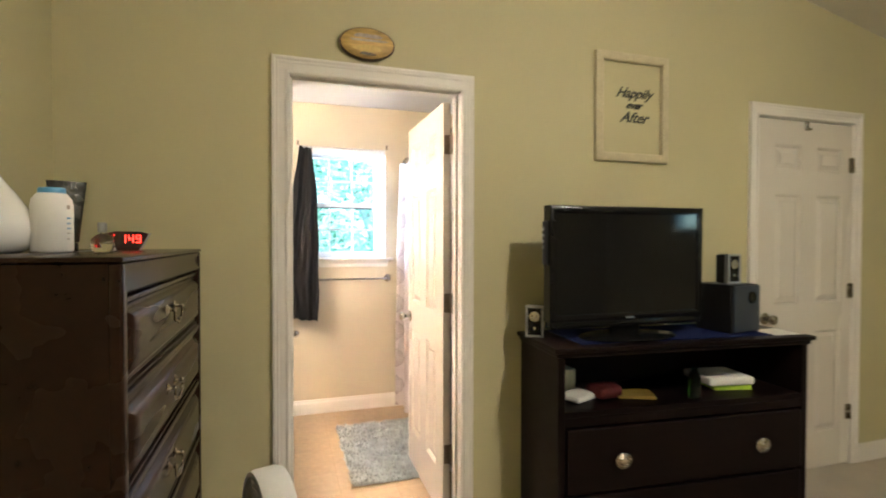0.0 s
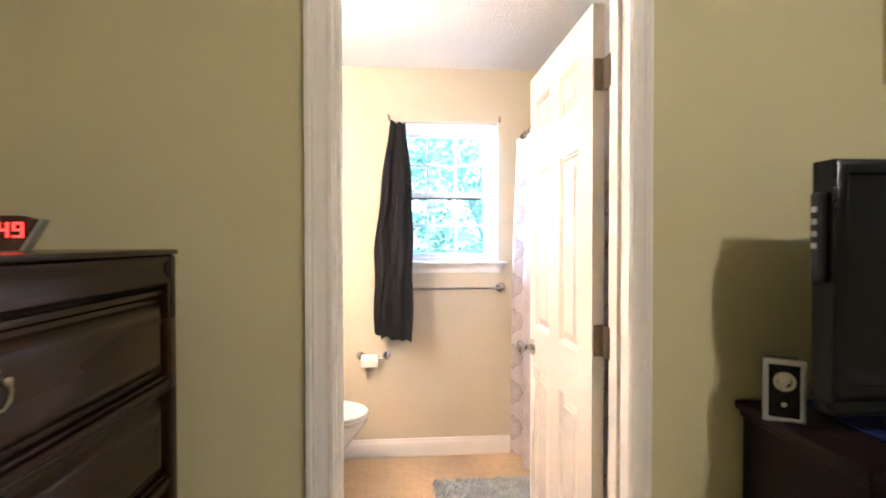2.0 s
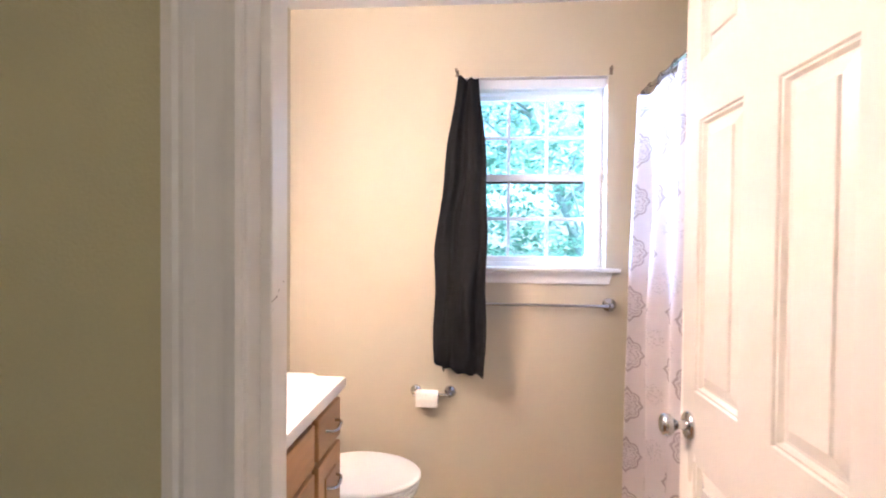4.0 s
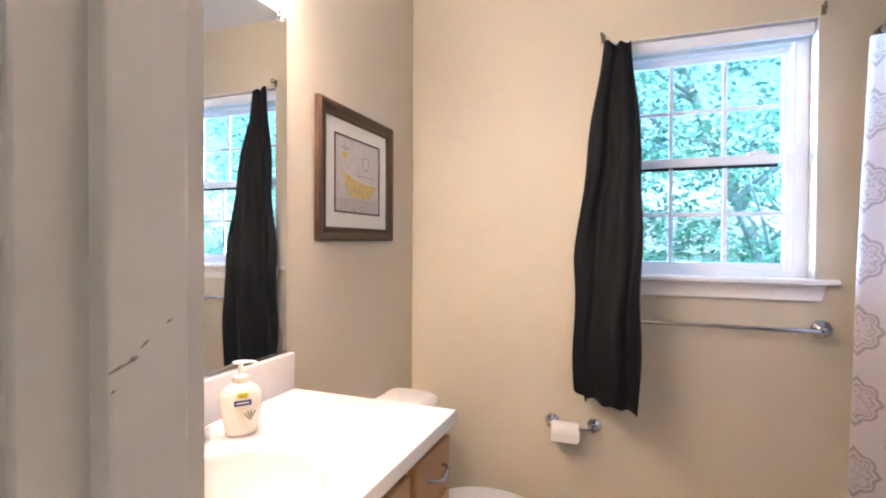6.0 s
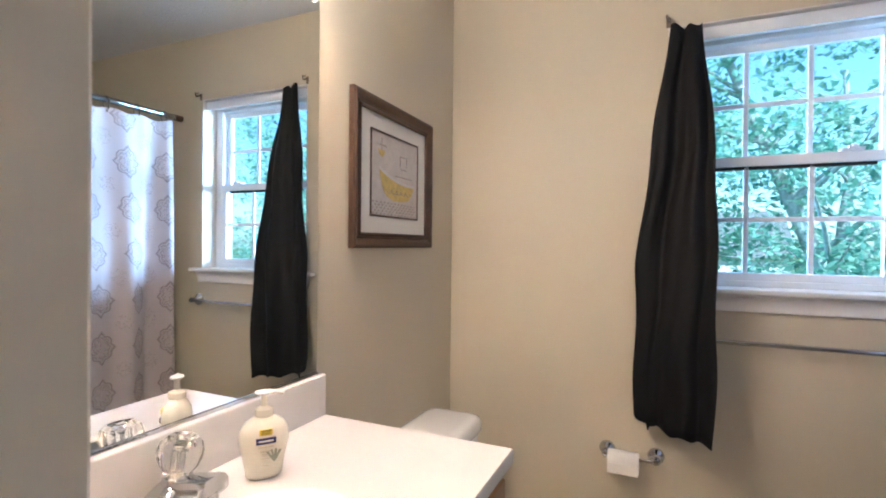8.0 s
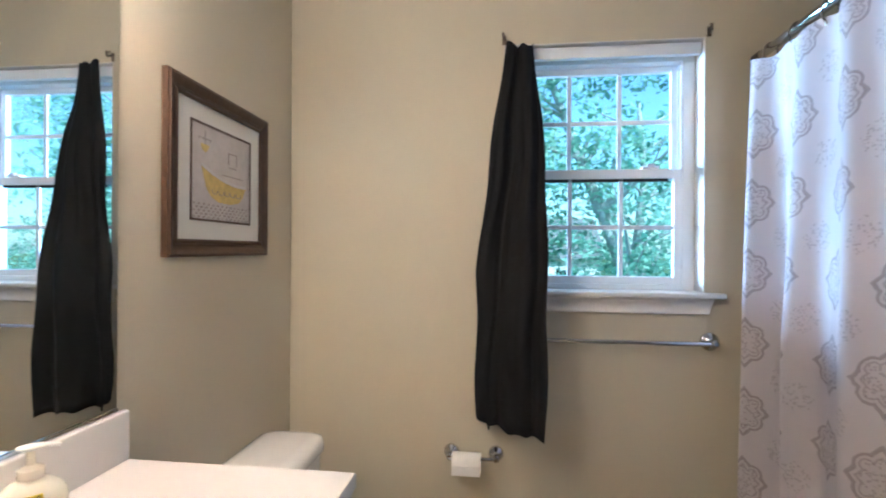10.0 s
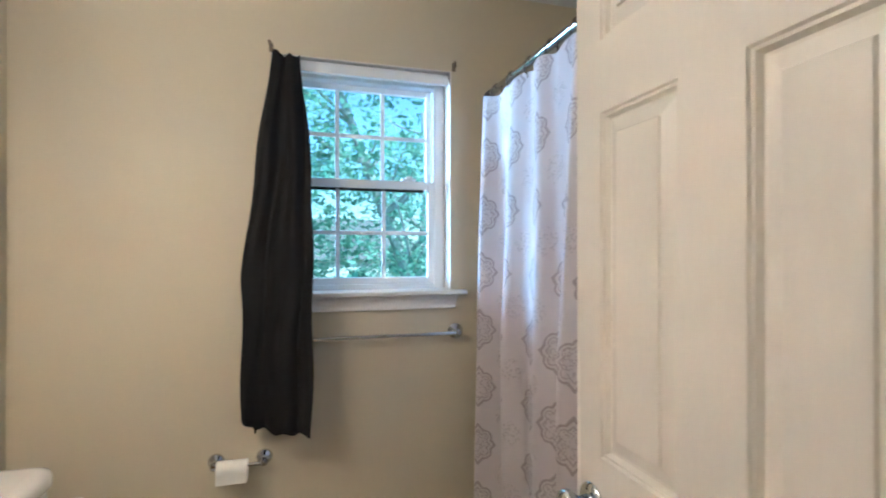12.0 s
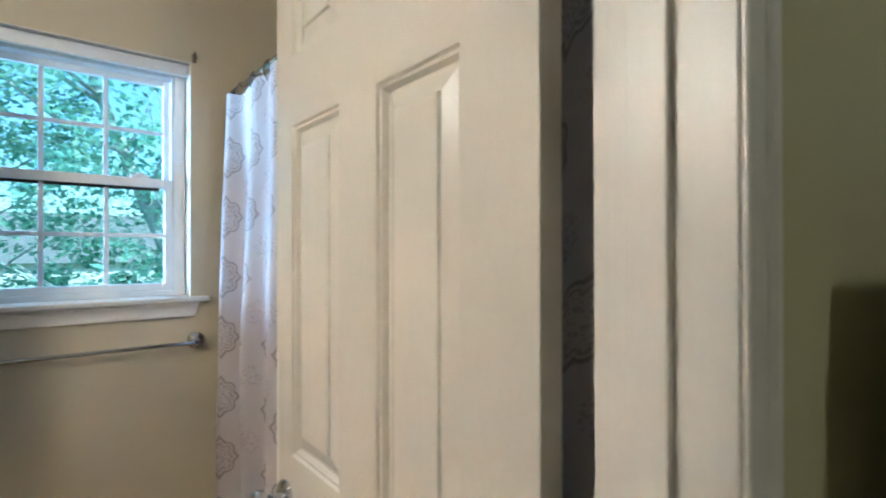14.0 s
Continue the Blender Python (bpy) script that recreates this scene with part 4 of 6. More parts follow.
def faucet():
    x, y, z = 0.645, 3.377, 0.935
    t = thing("faucet", (x, y, z), "chrome single-handle faucet with clear acrylic knob", "faucet")

    def rounded(a, q):
        return math.copysign(abs(a) ** q, a)

    b = B()
    secs = []
    for k in range(25):
        s = -1 + 2 * k / 24
        end = (1 - abs(s) ** 5) ** 0.5 if abs(s) < 1 else 0.12
        w = 0.029 * max(0.12, end)
        h = (0.018 + 0.029 * max(0.0, 1 - (abs(s) / 0.62) ** 2) ** 1.3) * (1 if abs(s) < 0.97 else 0.75)
        secs.append([b.verts.new((x + w * rounded(math.cos(a), 0.55), y + s * 0.094, z + h * max(0, math.sin(a)) ** 0.5)) for a in (math.pi * q / 14 for q in range(15))])
    for r, s in zip(secs, secs[1:]):
        for k in range(14):
            b.faces.new((r[k], r[k + 1], s[k + 1], s[k]))
    b.faces.new(secs[0])
    b.faces.new(secs[-1][::-1])
    part("base", b, CHROME, t, smooth=60)
    b = B()
    secs = []
    for k in range(13):
        s = k / 12
        px = x - 0.022 + s * 0.113
        top, low = z + 0.038 + 0.028 * s ** 0.8, z + 0.008 + 0.028 * s ** 0.7
        tip = 1.0 if k < 11 else (0.96 if k == 11 else 0.86)
        pz, h, w = (top + low) / 2, (top - low) / 2 * tip, (0.0215 + 0.0025 * s) * tip
        secs.append([b.verts.new((px if k < 12 else px - 0.007, y + w * rounded(math.cos(a), 0.45), pz + h * rounded(math.sin(a), 0.45))) for a in (2 * math.pi * q / 24 for q in range(24))])
    for r, s in zip(secs, secs[1:]):
        for k in range(24):
            j = (k + 1) % 24
            b.faces.new((r[k], r[j], s[j], s[k]))
    b.faces.new(secs[0])
    b.faces.new(secs[-1][::-1])
    part("spout", b, CHROME, t, smooth=45)
    b = B()
    lathe(b, [(0, -0.012), (0.0105, -0.012), (0.0125, -0.010), (0.0125, 0.004), (0, 0.004)], (x + 0.072, y, z + 0.035), None, 20)
    part("aerator", b, CHROME, t, smooth=40)
    tilt = Matrix.Rotation(radians(9), 3, "Y")
    b = B()
    lathe(b, [(0, 0.030), (0.0245, 0.030), (0.024, 0.044), (0.022, 0.049), (0.012, 0.051), (0, 0.051)], (x, y, z), None, 28)
    part("collar", b, CHROME, t, smooth=40)
    b = B()
    seg = 32
    prof = [(0.0, 0.0), (0.019, 0.0), (0.025, 0.010), (0.0305, 0.026), (0.0315, 0.040), (0.0285, 0.053), (0.021, 0.060), (0.018, 0.058), (0.014, 0.0555), (0.0, 0.055)]
    o = Vector((x, y, z + 0.0515))
    rings = []
    for r, h in prof:
        if r == 0:
            rings.append([b.verts.new(o + tilt @ Vector((0, 0, h)))])
            continue
        f = 0.10 if 0.005 < h < 0.0595 and r > 0.02 else 0.0
        rings.append([b.verts.new(o + tilt @ Vector((r * (1 + f * math.cos(8 * a)) * math.cos(a), r * (1 + f * math.cos(8 * a)) * math.sin(a), h))) for a in (2 * math.pi * q / seg for q in range(seg))])
    for r, s in zip(rings, rings[1:]):
        for k in range(seg):
            j = (k + 1) % seg
            if len(r) == 1:
                b.faces.new((r[0], s[j], s[k]))
            elif len(s) == 1:
                b.faces.new((r[k], r[j], s[0]))
            else:
                b.faces.new((r[k], r[j], s[j], s[k]))
    part("knob", b, ACRYLIC, t, "fluted clear acrylic knob", 12)
    b = B()
    lathe(b, [(0, 0.001), (0.010, 0.001), (0.009, 0.012), (0.0055, 0.016), (0.0055, 0.040), (0.009, 0.044), (0.009, 0.047), (0, 0.047)], o, tilt, 14)
    part("stem", b, CHROME, t, smooth=40)


faucet()


def soap_dispenser():
    x, y, z = 0.692, 3.514, 0.936
    t = thing("soap_dispenser", (x, y, z), "ivory pump bottle of liquid hand soap", "soap bottle")
    turn = Matrix.Rotation(radians(-38), 3, "Z")
    b = B()
    lathe(b, [(0, 0), (0.028, 0), (0.0315, 0.003), (0.032, 0.010), (0.0365, 0.035), (0.0425, 0.060), (0.0435, 0.072), (0.041, 0.086), (0.033, 0.098), (0.022, 0.105), (0.016, 0.108), (0.0155, 0.110), (0, 0.110)], (x, y, z), turn, 36, 0.62, 1.0)
    body = part("bottle", b, CREAM_PLASTIC, t, smooth=50)
    b = B()
    lathe(b, [(0, 0.108), (0.0155, 0.108), (0.0165, 0.110), (0.0158, 0.121), (0.010, 0.124), (0.006, 0.126), (0.005, 0.147), (0, 0.147)], (x, y, z), turn, 24)
    part("collar", b, CREAM_PLASTIC, t, smooth=40)
    b = B()
    lathe(b, [(0, 0.145), (0.009, 0.146), (0.0155, 0.1495), (0.0150, 0.152), (0.006, 0.1535), (0, 0.1535)], (x, y, z), turn, 24, 0.8, 1.1)
    d = turn @ Vector((0.2, 1, 0)).normalized()
    tube(b, [(x, y, z + 0.1495), (x + d.x * 0.022, y + d.y * 0.022, z + 0.1495), (x + d.x * 0.033, y + d.y * 0.033, z + 0.146)], [0.0042, 0.0036, 0.003], 10)
    part("pump_head", b, WHITE_PLASTIC, t, smooth=50)
    face = Matrix.Translation((x, y, z)) @ turn.to_4x4() @ pose(0.026, 0, 0, 90, 0, 90)

    def plate(nm, material, w, h, zc, out, lab):
        q = B()
        bx(q, -w / 2, w / 2, zc - h / 2, zc + h / 2, out - 0.003, out, 0.0006, 1, face)
        return part(nm, q, material, body, lab)

    plate("yellow_label", mat("yellow_label", (0.80, 0.58, 0.02), 0.5, vary=0.04, bump=0), 0.022, 0.0105, 0.0855, 0.0005, "small yellow label")
    for word, zc in (("VALUE", 0.0882), ("REFILL", 0.0832)):
        part("label_text", lettering(word, 0.0052, face @ pose(0, zc, 0.0008), 0.0002), BLACK_INK, body)
    plate("name_plate", mat("navy_label", (0.03, 0.03, 0.14), 0.4, vary=0.05, bump=0), 0.034, 0.0110, 0.0705, 0.0012, "navy name plate")
    plate("name_bar", WHITE_PLASTIC, 0.026, 0.0036, 0.0705, 0.0016, "")
    for zc, w in ((0.060, 0.026), (0.052, 0.020), (0.047, 0.014), (0.040, 0.018), (0.028, 0.010)):
        plate("text_bar", mat("grey_label_print", (0.55, 0.50, 0.36), 0.6, vary=0.1, bump=0), w, 0.0015, zc, 0.0012, "")
    leaf = B()
    for k in range(4):
        a = radians(60 + 22 * k)
        bx(leaf, 0, 0.021, -0.0017, 0.0017, -0.002, 0.0012, 0.0, 1, face @ Matrix.Translation((0.014, 0.034, 0)) @ Matrix.Rotation(a, 4, "Z"))
    part("leaf_print", leaf, mat("sage_leaf_print", (0.38, 0.38, 0.28), 0.6, vary=0.1, bump=0), body)


soap_dispenser()

# mirror with clips
t = thing("wall_mirror", (LEFT_X, 3.37, 1.042), "frameless plate mirror over the vanity", "mirror")
b = B()
bx(b, LEFT_X + 0.001, LEFT_X + 0.0065, 2.935, 3.806, 1.043, 1.945, 0.001, 1)
part("plate", b, MIRROR, t)
b = B()
bx(b, LEFT_X + 0.001, LEFT_X + 0.010, 2.935, 3.806, 1.036, 1.0435, 0.001, 1)
part("channel", b, CHROME, t, "thin chrome bottom channel")
for y in (3.780, 3.35):
    b = B()
    bx(b, LEFT_X + 0.005, LEFT_X + 0.012, y - 0.009, y + 0.009, 1.928, 1.952, 0.003, 2)
    part("clip", b, ACRYLIC, t, "clear plastic clip")

# light bar above the mirror, lit
t = thing("vanity_light", (LEFT_X, 3.37, 1.98), "lit bar light with frosted shades over the mirror", "wall lamp")
b = B()
bx(b, LEFT_X + 0.001, LEFT_X + 0.030, 3.02, 3.72, 2.02, 2.12, 0.006, 2)
part("backplate", b, CHROME, t)
for y in (3.12, 3.37, 3.62):
    b = B()
    tube(b, [(LEFT_X + 0.03, y, 2.07), (LEFT_X + 0.09, y, 2.075), (LEFT_X + 0.10, y, 2.06)], 0.009, 10)
    part("arm", b, CHROME, t, smooth=40)
    b = B()
    lathe(b, [(0.022, 0.075), (0.040, 0.05), (0.055, 0.0), (0.058, -0.05), (0.055, -0.052), (0.052, 0.0), (0.037, 0.048), (0.0, 0.070)], (LEFT_X + 0.10, y, 2.01), None, 24)
    part("shade", b, BULB, t, "lit frosted glass shade", 50)


# ---- toilet ----
def rounded_slab(b, x0, x1, y0, y1, z0, z1, r, top=0.010):
    rings = []
    for ins, z in ((0.004, z0), (0.0, z0 + 0.006), (0.0, z1 - top), (top * 0.3, z1 - top * 0.3), (top * 1.1, z1), (0.04, z1 + 0.002)):
        pts = []
        for cx, cy, a0 in ((x1 - r, y1 - r, 0), (x0 + r, y1 - r, 90), (x0 + r, y0 + r, 180), (x1 - r, y0 + r, 270)):
            for k in range(7):
                a = radians(a0 + 15 * k)
                pts.append((cx + max(r - ins, 0.002) * math.cos(a), cy + max(r - ins, 0.002) * math.sin(a)))
        rings.append([b.verts.new((x, y, z)) for x, y in pts])
    n = len(rings[0])
    for q, s in zip(rings, rings[1:]):
        for k in range(n):
            j = (k + 1) % n
            b.faces.new((q[k], q[j], s[j], s[k]))
    b.faces.new(rings[0][::-1])
    b.faces.new(rings[-1])


def toilet():
    cy = 4.275
    t = thing("toilet", (0.9, cy, 0), "white porcelain toilet with the lid down", "toilet")
    b = B()
    rounded_slab(b, LEFT_X + 0.006, LEFT_X + 0.203, cy - 0.22, cy + 0.175, 0.40, 0.722, 0.05)
    part("tank", b, PORCELAIN, t, smooth=50)
    b = B()
    rounded_slab(b, LEFT_X - 0.004, LEFT_X + 0.214, cy - 0.232, cy + 0.186, 0.723, 0.772, 0.058, 0.020)
    part("tank_lid", b, PORCELAIN, t, smooth=50)
    b = B()
    tube(b, [(LEFT_X + 0.203, cy - 0.16, 0.68), (LEFT_X + 0.225, cy - 0.16, 0.68), (LEFT_X + 0.228, cy - 0.11, 0.672), (LEFT_X + 0.226, cy - 0.08, 0.668)], [0.010, 0.008, 0.006, 0.007], 10)
    part("flush_lever", b, CHROME, t, "chrome flush lever", 50)

    def oval(f, bulge):
        out = []
        for k in range(40):
            a = 2 * math.pi * k / 40
            c, s = math.cos(a), math.sin(a)
            out.append((0.99 + f * (0.245 if c > 0 else 0.20) * c + bulge, cy + f * 0.185 * s))
        return out

    b = B()
    secs = [(0.60, 0.0, -0.06), (0.56, 0.10, -0.07), (0.60, 0.20, -0.05), (0.85, 0.32, -0.01), (0.97, 0.375, 0.0), (0.99, 0.395, 0.0), (0.90, 0.398, 0.0)]
    rings = [[b.verts.new((x, y, z)) for x, y in oval(f, o)] for f, z, o in secs]
    for r, s in zip(rings, rings[1:]):
        for k in range(40):
            j = (k + 1) % 40
            b.faces.new((r[k], r[j], s[j], s[k]))
    b.faces.new(rings[0][::-1])
    b.faces.new(rings[-1])
    bx(b, LEFT_X + 0.03, 0.86, cy - 0.10, cy + 0.10, 0.0, 0.395, 0.02, 3)
    part("bowl", b, PORCELAIN, t, smooth=60)
    for nm, z0, z1, f in (("seat", 0.399, 0.416, 1.0), ("lid", 0.417, 0.438, 1.02)):
        b = B()
        rings = [[b.verts.new((x, y, z)) for x, y in oval(g, 0)] for g, z in ((f * 0.97, z0), (f, z0 + 0.005), (f, z1 - 0.008), (f * 0.975, z1 - 0.002), (f * 0.9, z1), (f * 0.4, z1 + 0.002))]
        for r, s in zip(rings, rings[1:]):
            for k in range(40):
                j = (k + 1) % 40
                b.faces.new((r[k], r[j], s[j], s[k]))
        b.faces.new(rings[0][::-1])
        b.faces.new(rings[-1])
        part(nm, b, WHITE_PLASTIC, t, smooth=60)


toilet()

# ---- bathtub and shower curtain ----
t = thing("bathtub", ((TUB_X + END_X) / 2, 3.8, 0), "white bathtub behind the shower curtain", "bathtub")
b = B()
bx(b, TUB_X, TUB_X + 0.05, WALL_B + 0.006, FAR_Y, 0, 0.40, 0.012, 3)
bx(b, END_X - 0.05, END_X, WALL_B + 0.006, FAR_Y, 0, 0.40, 0.012, 3)
bx(b, TUB_X + 0.05, END_X - 0.05, WALL_B + 0.006, WALL_B + 0.08, 0, 0.40, 0.012, 3)
bx(b, TUB_X + 0.05, END_X - 0.05, FAR_Y - 0.08, FAR_Y, 0, 0.40, 0.012, 3)
bx(b, TUB_X + 0.05, END_X - 0.05, WALL_B + 0.08, FAR_Y - 0.08, 0.02, 0.08)
part("basin", b, PORCELAIN, t, smooth=40)

t = thing("shower_rod", (2.187, 3.8, 2.012), "steel tension shower rod with dark rubber ends", "curtain rod")
b = B()
tube(b, [(2.187, WALL_B + 0.03, 2.012), (2.187, 3.75, 2.012)], 0.0125, 16)
tube(b, [(2.187, 3.75, 2.012), (2.187, FAR_Y - 0.03, 2.012)], 0.0145, 16)
part("tube", b, CHROME, t, smooth=40)
for y0, y1 in ((WALL_B + 0.005, WALL_B + 0.04), (FAR_Y - 0.045, FAR_Y - 0.001)):
    b = B()
    tube(b, [(2.187, y0, 2.012), (2.187, y1, 2.012)], 0.0165, 16)
    part("rubber_end", b, DARK_EDGE, t, "brown rubber end", 40)


def shower_curtain():
    b = B()
    uvl = b.loops.layers.uv.new("UVMap")
    nu, nv = 240, 44
    ztop, zbot = 1.975, 0.045
    length = 1.60

    def fold(s, v):
        g = 0.35 + 0.65 * min(1.0, v * 2.2)
        k = 2 * math.pi * (s - 0.225 + 0.02 * math.sin(s * 9)) / 0.195 - math.pi / 2
        sharp = 0.55 * math.sin(k + 0.35 * v) + 0.45 * math.asin(0.985 * math.sin(k + 0.35 * v)) / 1.4
        return g * ((0.034 + 0.012 * math.sin(s * 11 + 0.8)) * sharp + 0.009 * math.sin(2.1 * k + 1.0) * (0.4 + 0.6 * v) + 0.010 * noise.noise((s * 5, v * 3, 2.0))) + 0.010 * math.sin(2 * math.pi * s / 0.145) * (1 - v) ** 3

    rows, arcs = [], []
    for j in range(nv + 1):
        v = j / nv
        row, arc, last, acc = [], [], None, 0.0
        for i in range(nu + 1):
            s = length * i / nu
            x = 2.162 - 0.010 * v + fold(s, v)
            x -= (0.026 + 0.004 * v) * math.exp(-(s / 0.05) ** 2)
            y = 4.592 - s + 0.012 * v * math.sin(2 * math.pi * s / 0.27)
            if last:
                acc += math.hypot(x - last[0], y - last[1])
            last = (x, y)
            scallop = 0.014 * (0.5 - 0.5 * math.cos(2 * math.pi * s / 0.145)) if j == 0 else 0.0
            row.append(b.verts.new((x, y, ztop - v * (ztop - zbot) - scallop)))
            arc.append((acc * 1.0, v * (ztop - zbot)))
        rows.append(row)
        arcs.append(arc)
    for j in range(nv):
        for i in range(nu):
            f = b.faces.new((rows[j][i], rows[j][i + 1], rows[j + 1][i + 1], rows[j + 1][i]))
            for lp, (a, c) in zip(f.loops, ((j, i), (j, i + 1), (j + 1, i + 1), (j + 1, i))):
                lp[uvl].uv = arcs[a][c]
    return solid("shower_curtain", b, SHOWER_CLOTH, "white shower curtain with grey woven medallions", "shower curtain", smooth=80)


shower_curtain()
ring0 = None
for k in range(12):
    y = 4.585 - 0.145 * k
    if y < 2.99:
        break
    if ring0 is None:
        b = B()
        tube(b, [(2.187 + 0.021 * math.sin(a) - 0.003 * (1 - math.cos(a)), y, 1.996 + 0.033 * math.cos(a)) for a in (2 * math.pi * q / 18 for q in range(19))], 0.003, 6)
        lathe(b, [(0, -0.003), (0.007, 0), (0, 0.003)], (2.172, y - 0.004, 1.958), Matrix.Rotation(radians(90), 3, "Y"), 10)
        ring0 = solid("curtain_ring", b, BRONZE, "metal shower curtain ring on the rod", "curtain ring", "", 40, "rings on the shower rod")
        y_first = y
    else:
        copy_thing(ring0, pose(0, y - y_first, 0))


# ---- shag rug ----
def rug():
    rnd = random.Random(4)
    x0, x1, y0, y1 = 1.592, 2.150, 3.395, 4.315
    b = B()
    bx(b, x0 + 0.015, x1 - 0.015, y0 + 0.015, y1 - 0.015, 0.0015, 0.012, 0.004, 1)
    for _ in range(9000):
        x, y = rnd.uniform(x0, x1), rnd.uniform(y0, y1)
        a, lean, h, w = rnd.uniform(0, 6.28), rnd.uniform(0.006, 0.022), rnd.uniform(0.016, 0.034), rnd.uniform(0.0022, 0.0042)
        tilt = 2.5 * noise.noise((x * 9, y * 9, 0.3))
        lx, ly = lean * math.cos(a + tilt), lean * math.sin(a + tilt)
        px, py = -math.sin(a) * w, math.cos(a) * w
        p = [b.verts.new(q) for q in ((x - px, y - py, 0.009), (x + px, y + py, 0.009), (x + lx * 0.6 + px, y + ly * 0.6 + py, h * 0.75), (x + lx * 0.6 - px, y + ly * 0.6 - py, h * 0.75), (x + lx * 1.3, y + ly * 1.3, h))]
        b.faces.new((p[0], p[1], p[2], p[3]))
        b.faces.new((p[3], p[2], p[4]))
    return solid("bath_rug", b, RUG, "blue-grey shaggy bath rug on the tile floor", "rug")


rug()


# ---- bedroom: tall dresser ----
def dresser():
    X0, X1, Y0, Y1, Z = 0.468, 0.934, 1.742, 2.668, 1.330
    t = thing("dresser", (0.69, 2.24, 0), "tall espresso-stained wooden chest of drawers", "dresser")
    b = B()
    bx(b, X0, X1 - 0.010, Y0 + 0.003, Y1 - 0.003, 0.06, Z - 0.0115, 0.003, 2)
    bx(b, X0 + 0.01, X1 - 0.02, Y0 + 0.02, Y1 - 0.02, 0.0, 0.06)
    part("body", b, ESPRESSO, t)
    b = B()
    bx(b, X0 - 0.004, X1 + 0.014, Y0 - 0.002, Y1 + 0.006, Z - 0.011, Z, 0.004, 3)
    part("top", b, ESPRESSO, t, smooth=40)
    b = B()
    prof = [(-0.014, 0.012), (0.009, 0.012), (0.0115, 0.015), (0.0115, 0.020), (0.008, 0.027), (0.0055, 0.036), (0.006, 0.046), (0.0095, 0.056), (0.012, 0.063), (0.012, 0.068), (0.008, 0.0725), (0.002, 0.074), (0.000, 0.077), (-0.006, 0.078), (-0.014, 0.078)]
    rows = [[b.verts.new((X1 + o, y, Z - h)) for o, h in prof] for y in (Y0 + 0.022, Y1 - 0.022)]
    for k in range(len(prof)):
        j = (k + 1) % len(prof)
        b.faces.new((rows[0][k], rows[0][j], rows[1][j], rows[1][k]))
    b.faces.new(rows[0])
    b.faces.new(rows[1][::-1])
    part("frieze", b, ESPRESSO, t, smooth=35)
    b = B()
    bx(b, X1 - 0.012, X1 + 0.006, Y0 + 0.032, Y1 - 0.032, Z - 0.093, Z - 0.081, 0.004, 2)
    part("rail", b, ESPRESSO, t, smooth=40)
    for y in (Y0 + 0.006, Y1 - 0.030):
        b = B()
        bx(b, X1 - 0.014, X1 + 0.0125, y - 0.004, y + 0.028, 0.02, Z - 0.0115, 0.006, 3)
        part("corner_post", b, ESPRESSO, t, smooth=40)
    zs = [1.236 - 0.202 * k for k in range(6)]
    for zt in zs:
        z0, y0, y1 = zt - 0.162, Y0 + 0.036, Y1 - 0.036
        b = B()
        # raised drawer front: bevelled field with a cove below
        prof = [(0.0, 0.0), (0.0, 0.006), (0.003, 0.008), (0.012, 0.008), (0.015, 0.011), (0.020, 0.017), (0.029, 0.024), (0.036, 0.0265), (0.042, 0.027)]
        rows = []
        for inset, out in prof:
            rows.append([b.verts.new((X1 - 0.010 + out, y, z)) for y, z in ((y0 + inset * 1.5, z0 + inset), (y1 - inset * 1.5, z0 + inset), (y1 - inset * 1.5, zt - inset), (y0 + inset * 1.5, zt - inset))])
        for r, s in zip(rows, rows[1:]):
            for k in range(4):
                j = (k + 1) % 4
                b.faces.new((r[k], r[j], s[j], s[k]))
        b.faces.new(rows[-1])
        d = part("drawer", b, ESPRESSO, t, smooth=30)
        b = B()
        bx(b, X1 - 0.012, X1 + 0.004, Y0 + 0.032, Y1 - 0.032, z0 - 0.011, z0 - 0.003, 0.003, 2)
        bx(b, X1 - 0.012, X1 + 0.011, Y0 + 0.032, Y1 - 0.032, z0 - 0.027, z0 - 0.0125, 0.005, 3)
        bx(b, X1 - 0.012, X1 + 0.006, Y0 + 0.032, Y1 - 0.032, z0 - 0.038, z0 - 0.0285, 0.003, 2)
        part("rail", b, ESPRESSO, t)
        for yc in ((Y0 + Y1) / 2 - 0.07,):
            b = B()
            zc, xf = zt - 0.052, X1 + 0.016
            for s in (-1, 1):
                lathe(b, [(0, 0), (0.014, 0), (0.0145, 0.002), (0.010, 0.004), (0.007, 0.008), (0.0045, 0.013), (0.0068, 0.019), (0.0052, 0.023), (0, 0.025)], (xf, yc + s * 0.044, zc), Matrix.Rotation(radians(90), 3, "Y"), 14)
            pts = [(xf + 0.020, yc + 0.044 * q, zc - dz) for q, dz in ((-1, 0.0), (-1.10, 0.012), (-1.02, 0.024), (-0.80, 0.031), (-0.5, 0.030), (-0.22, 0.036), (0, 0.038), (0.22, 0.036), (0.5, 0.030), (0.80, 0.031), (1.02, 0.024), (1.10, 0.012), (1, 0.0))]
            tube(b, pts, [0.0026, 0.0027, 0.003, 0.0032, 0.0032, 0.0040, 0.0048, 0.0040, 0.0032, 0.0032, 0.003, 0.0027, 0.0026], 8)
            part("handle", b, NICKEL, d, "antique pewter bail handle", 50)
    return Z


DZ = dresser()

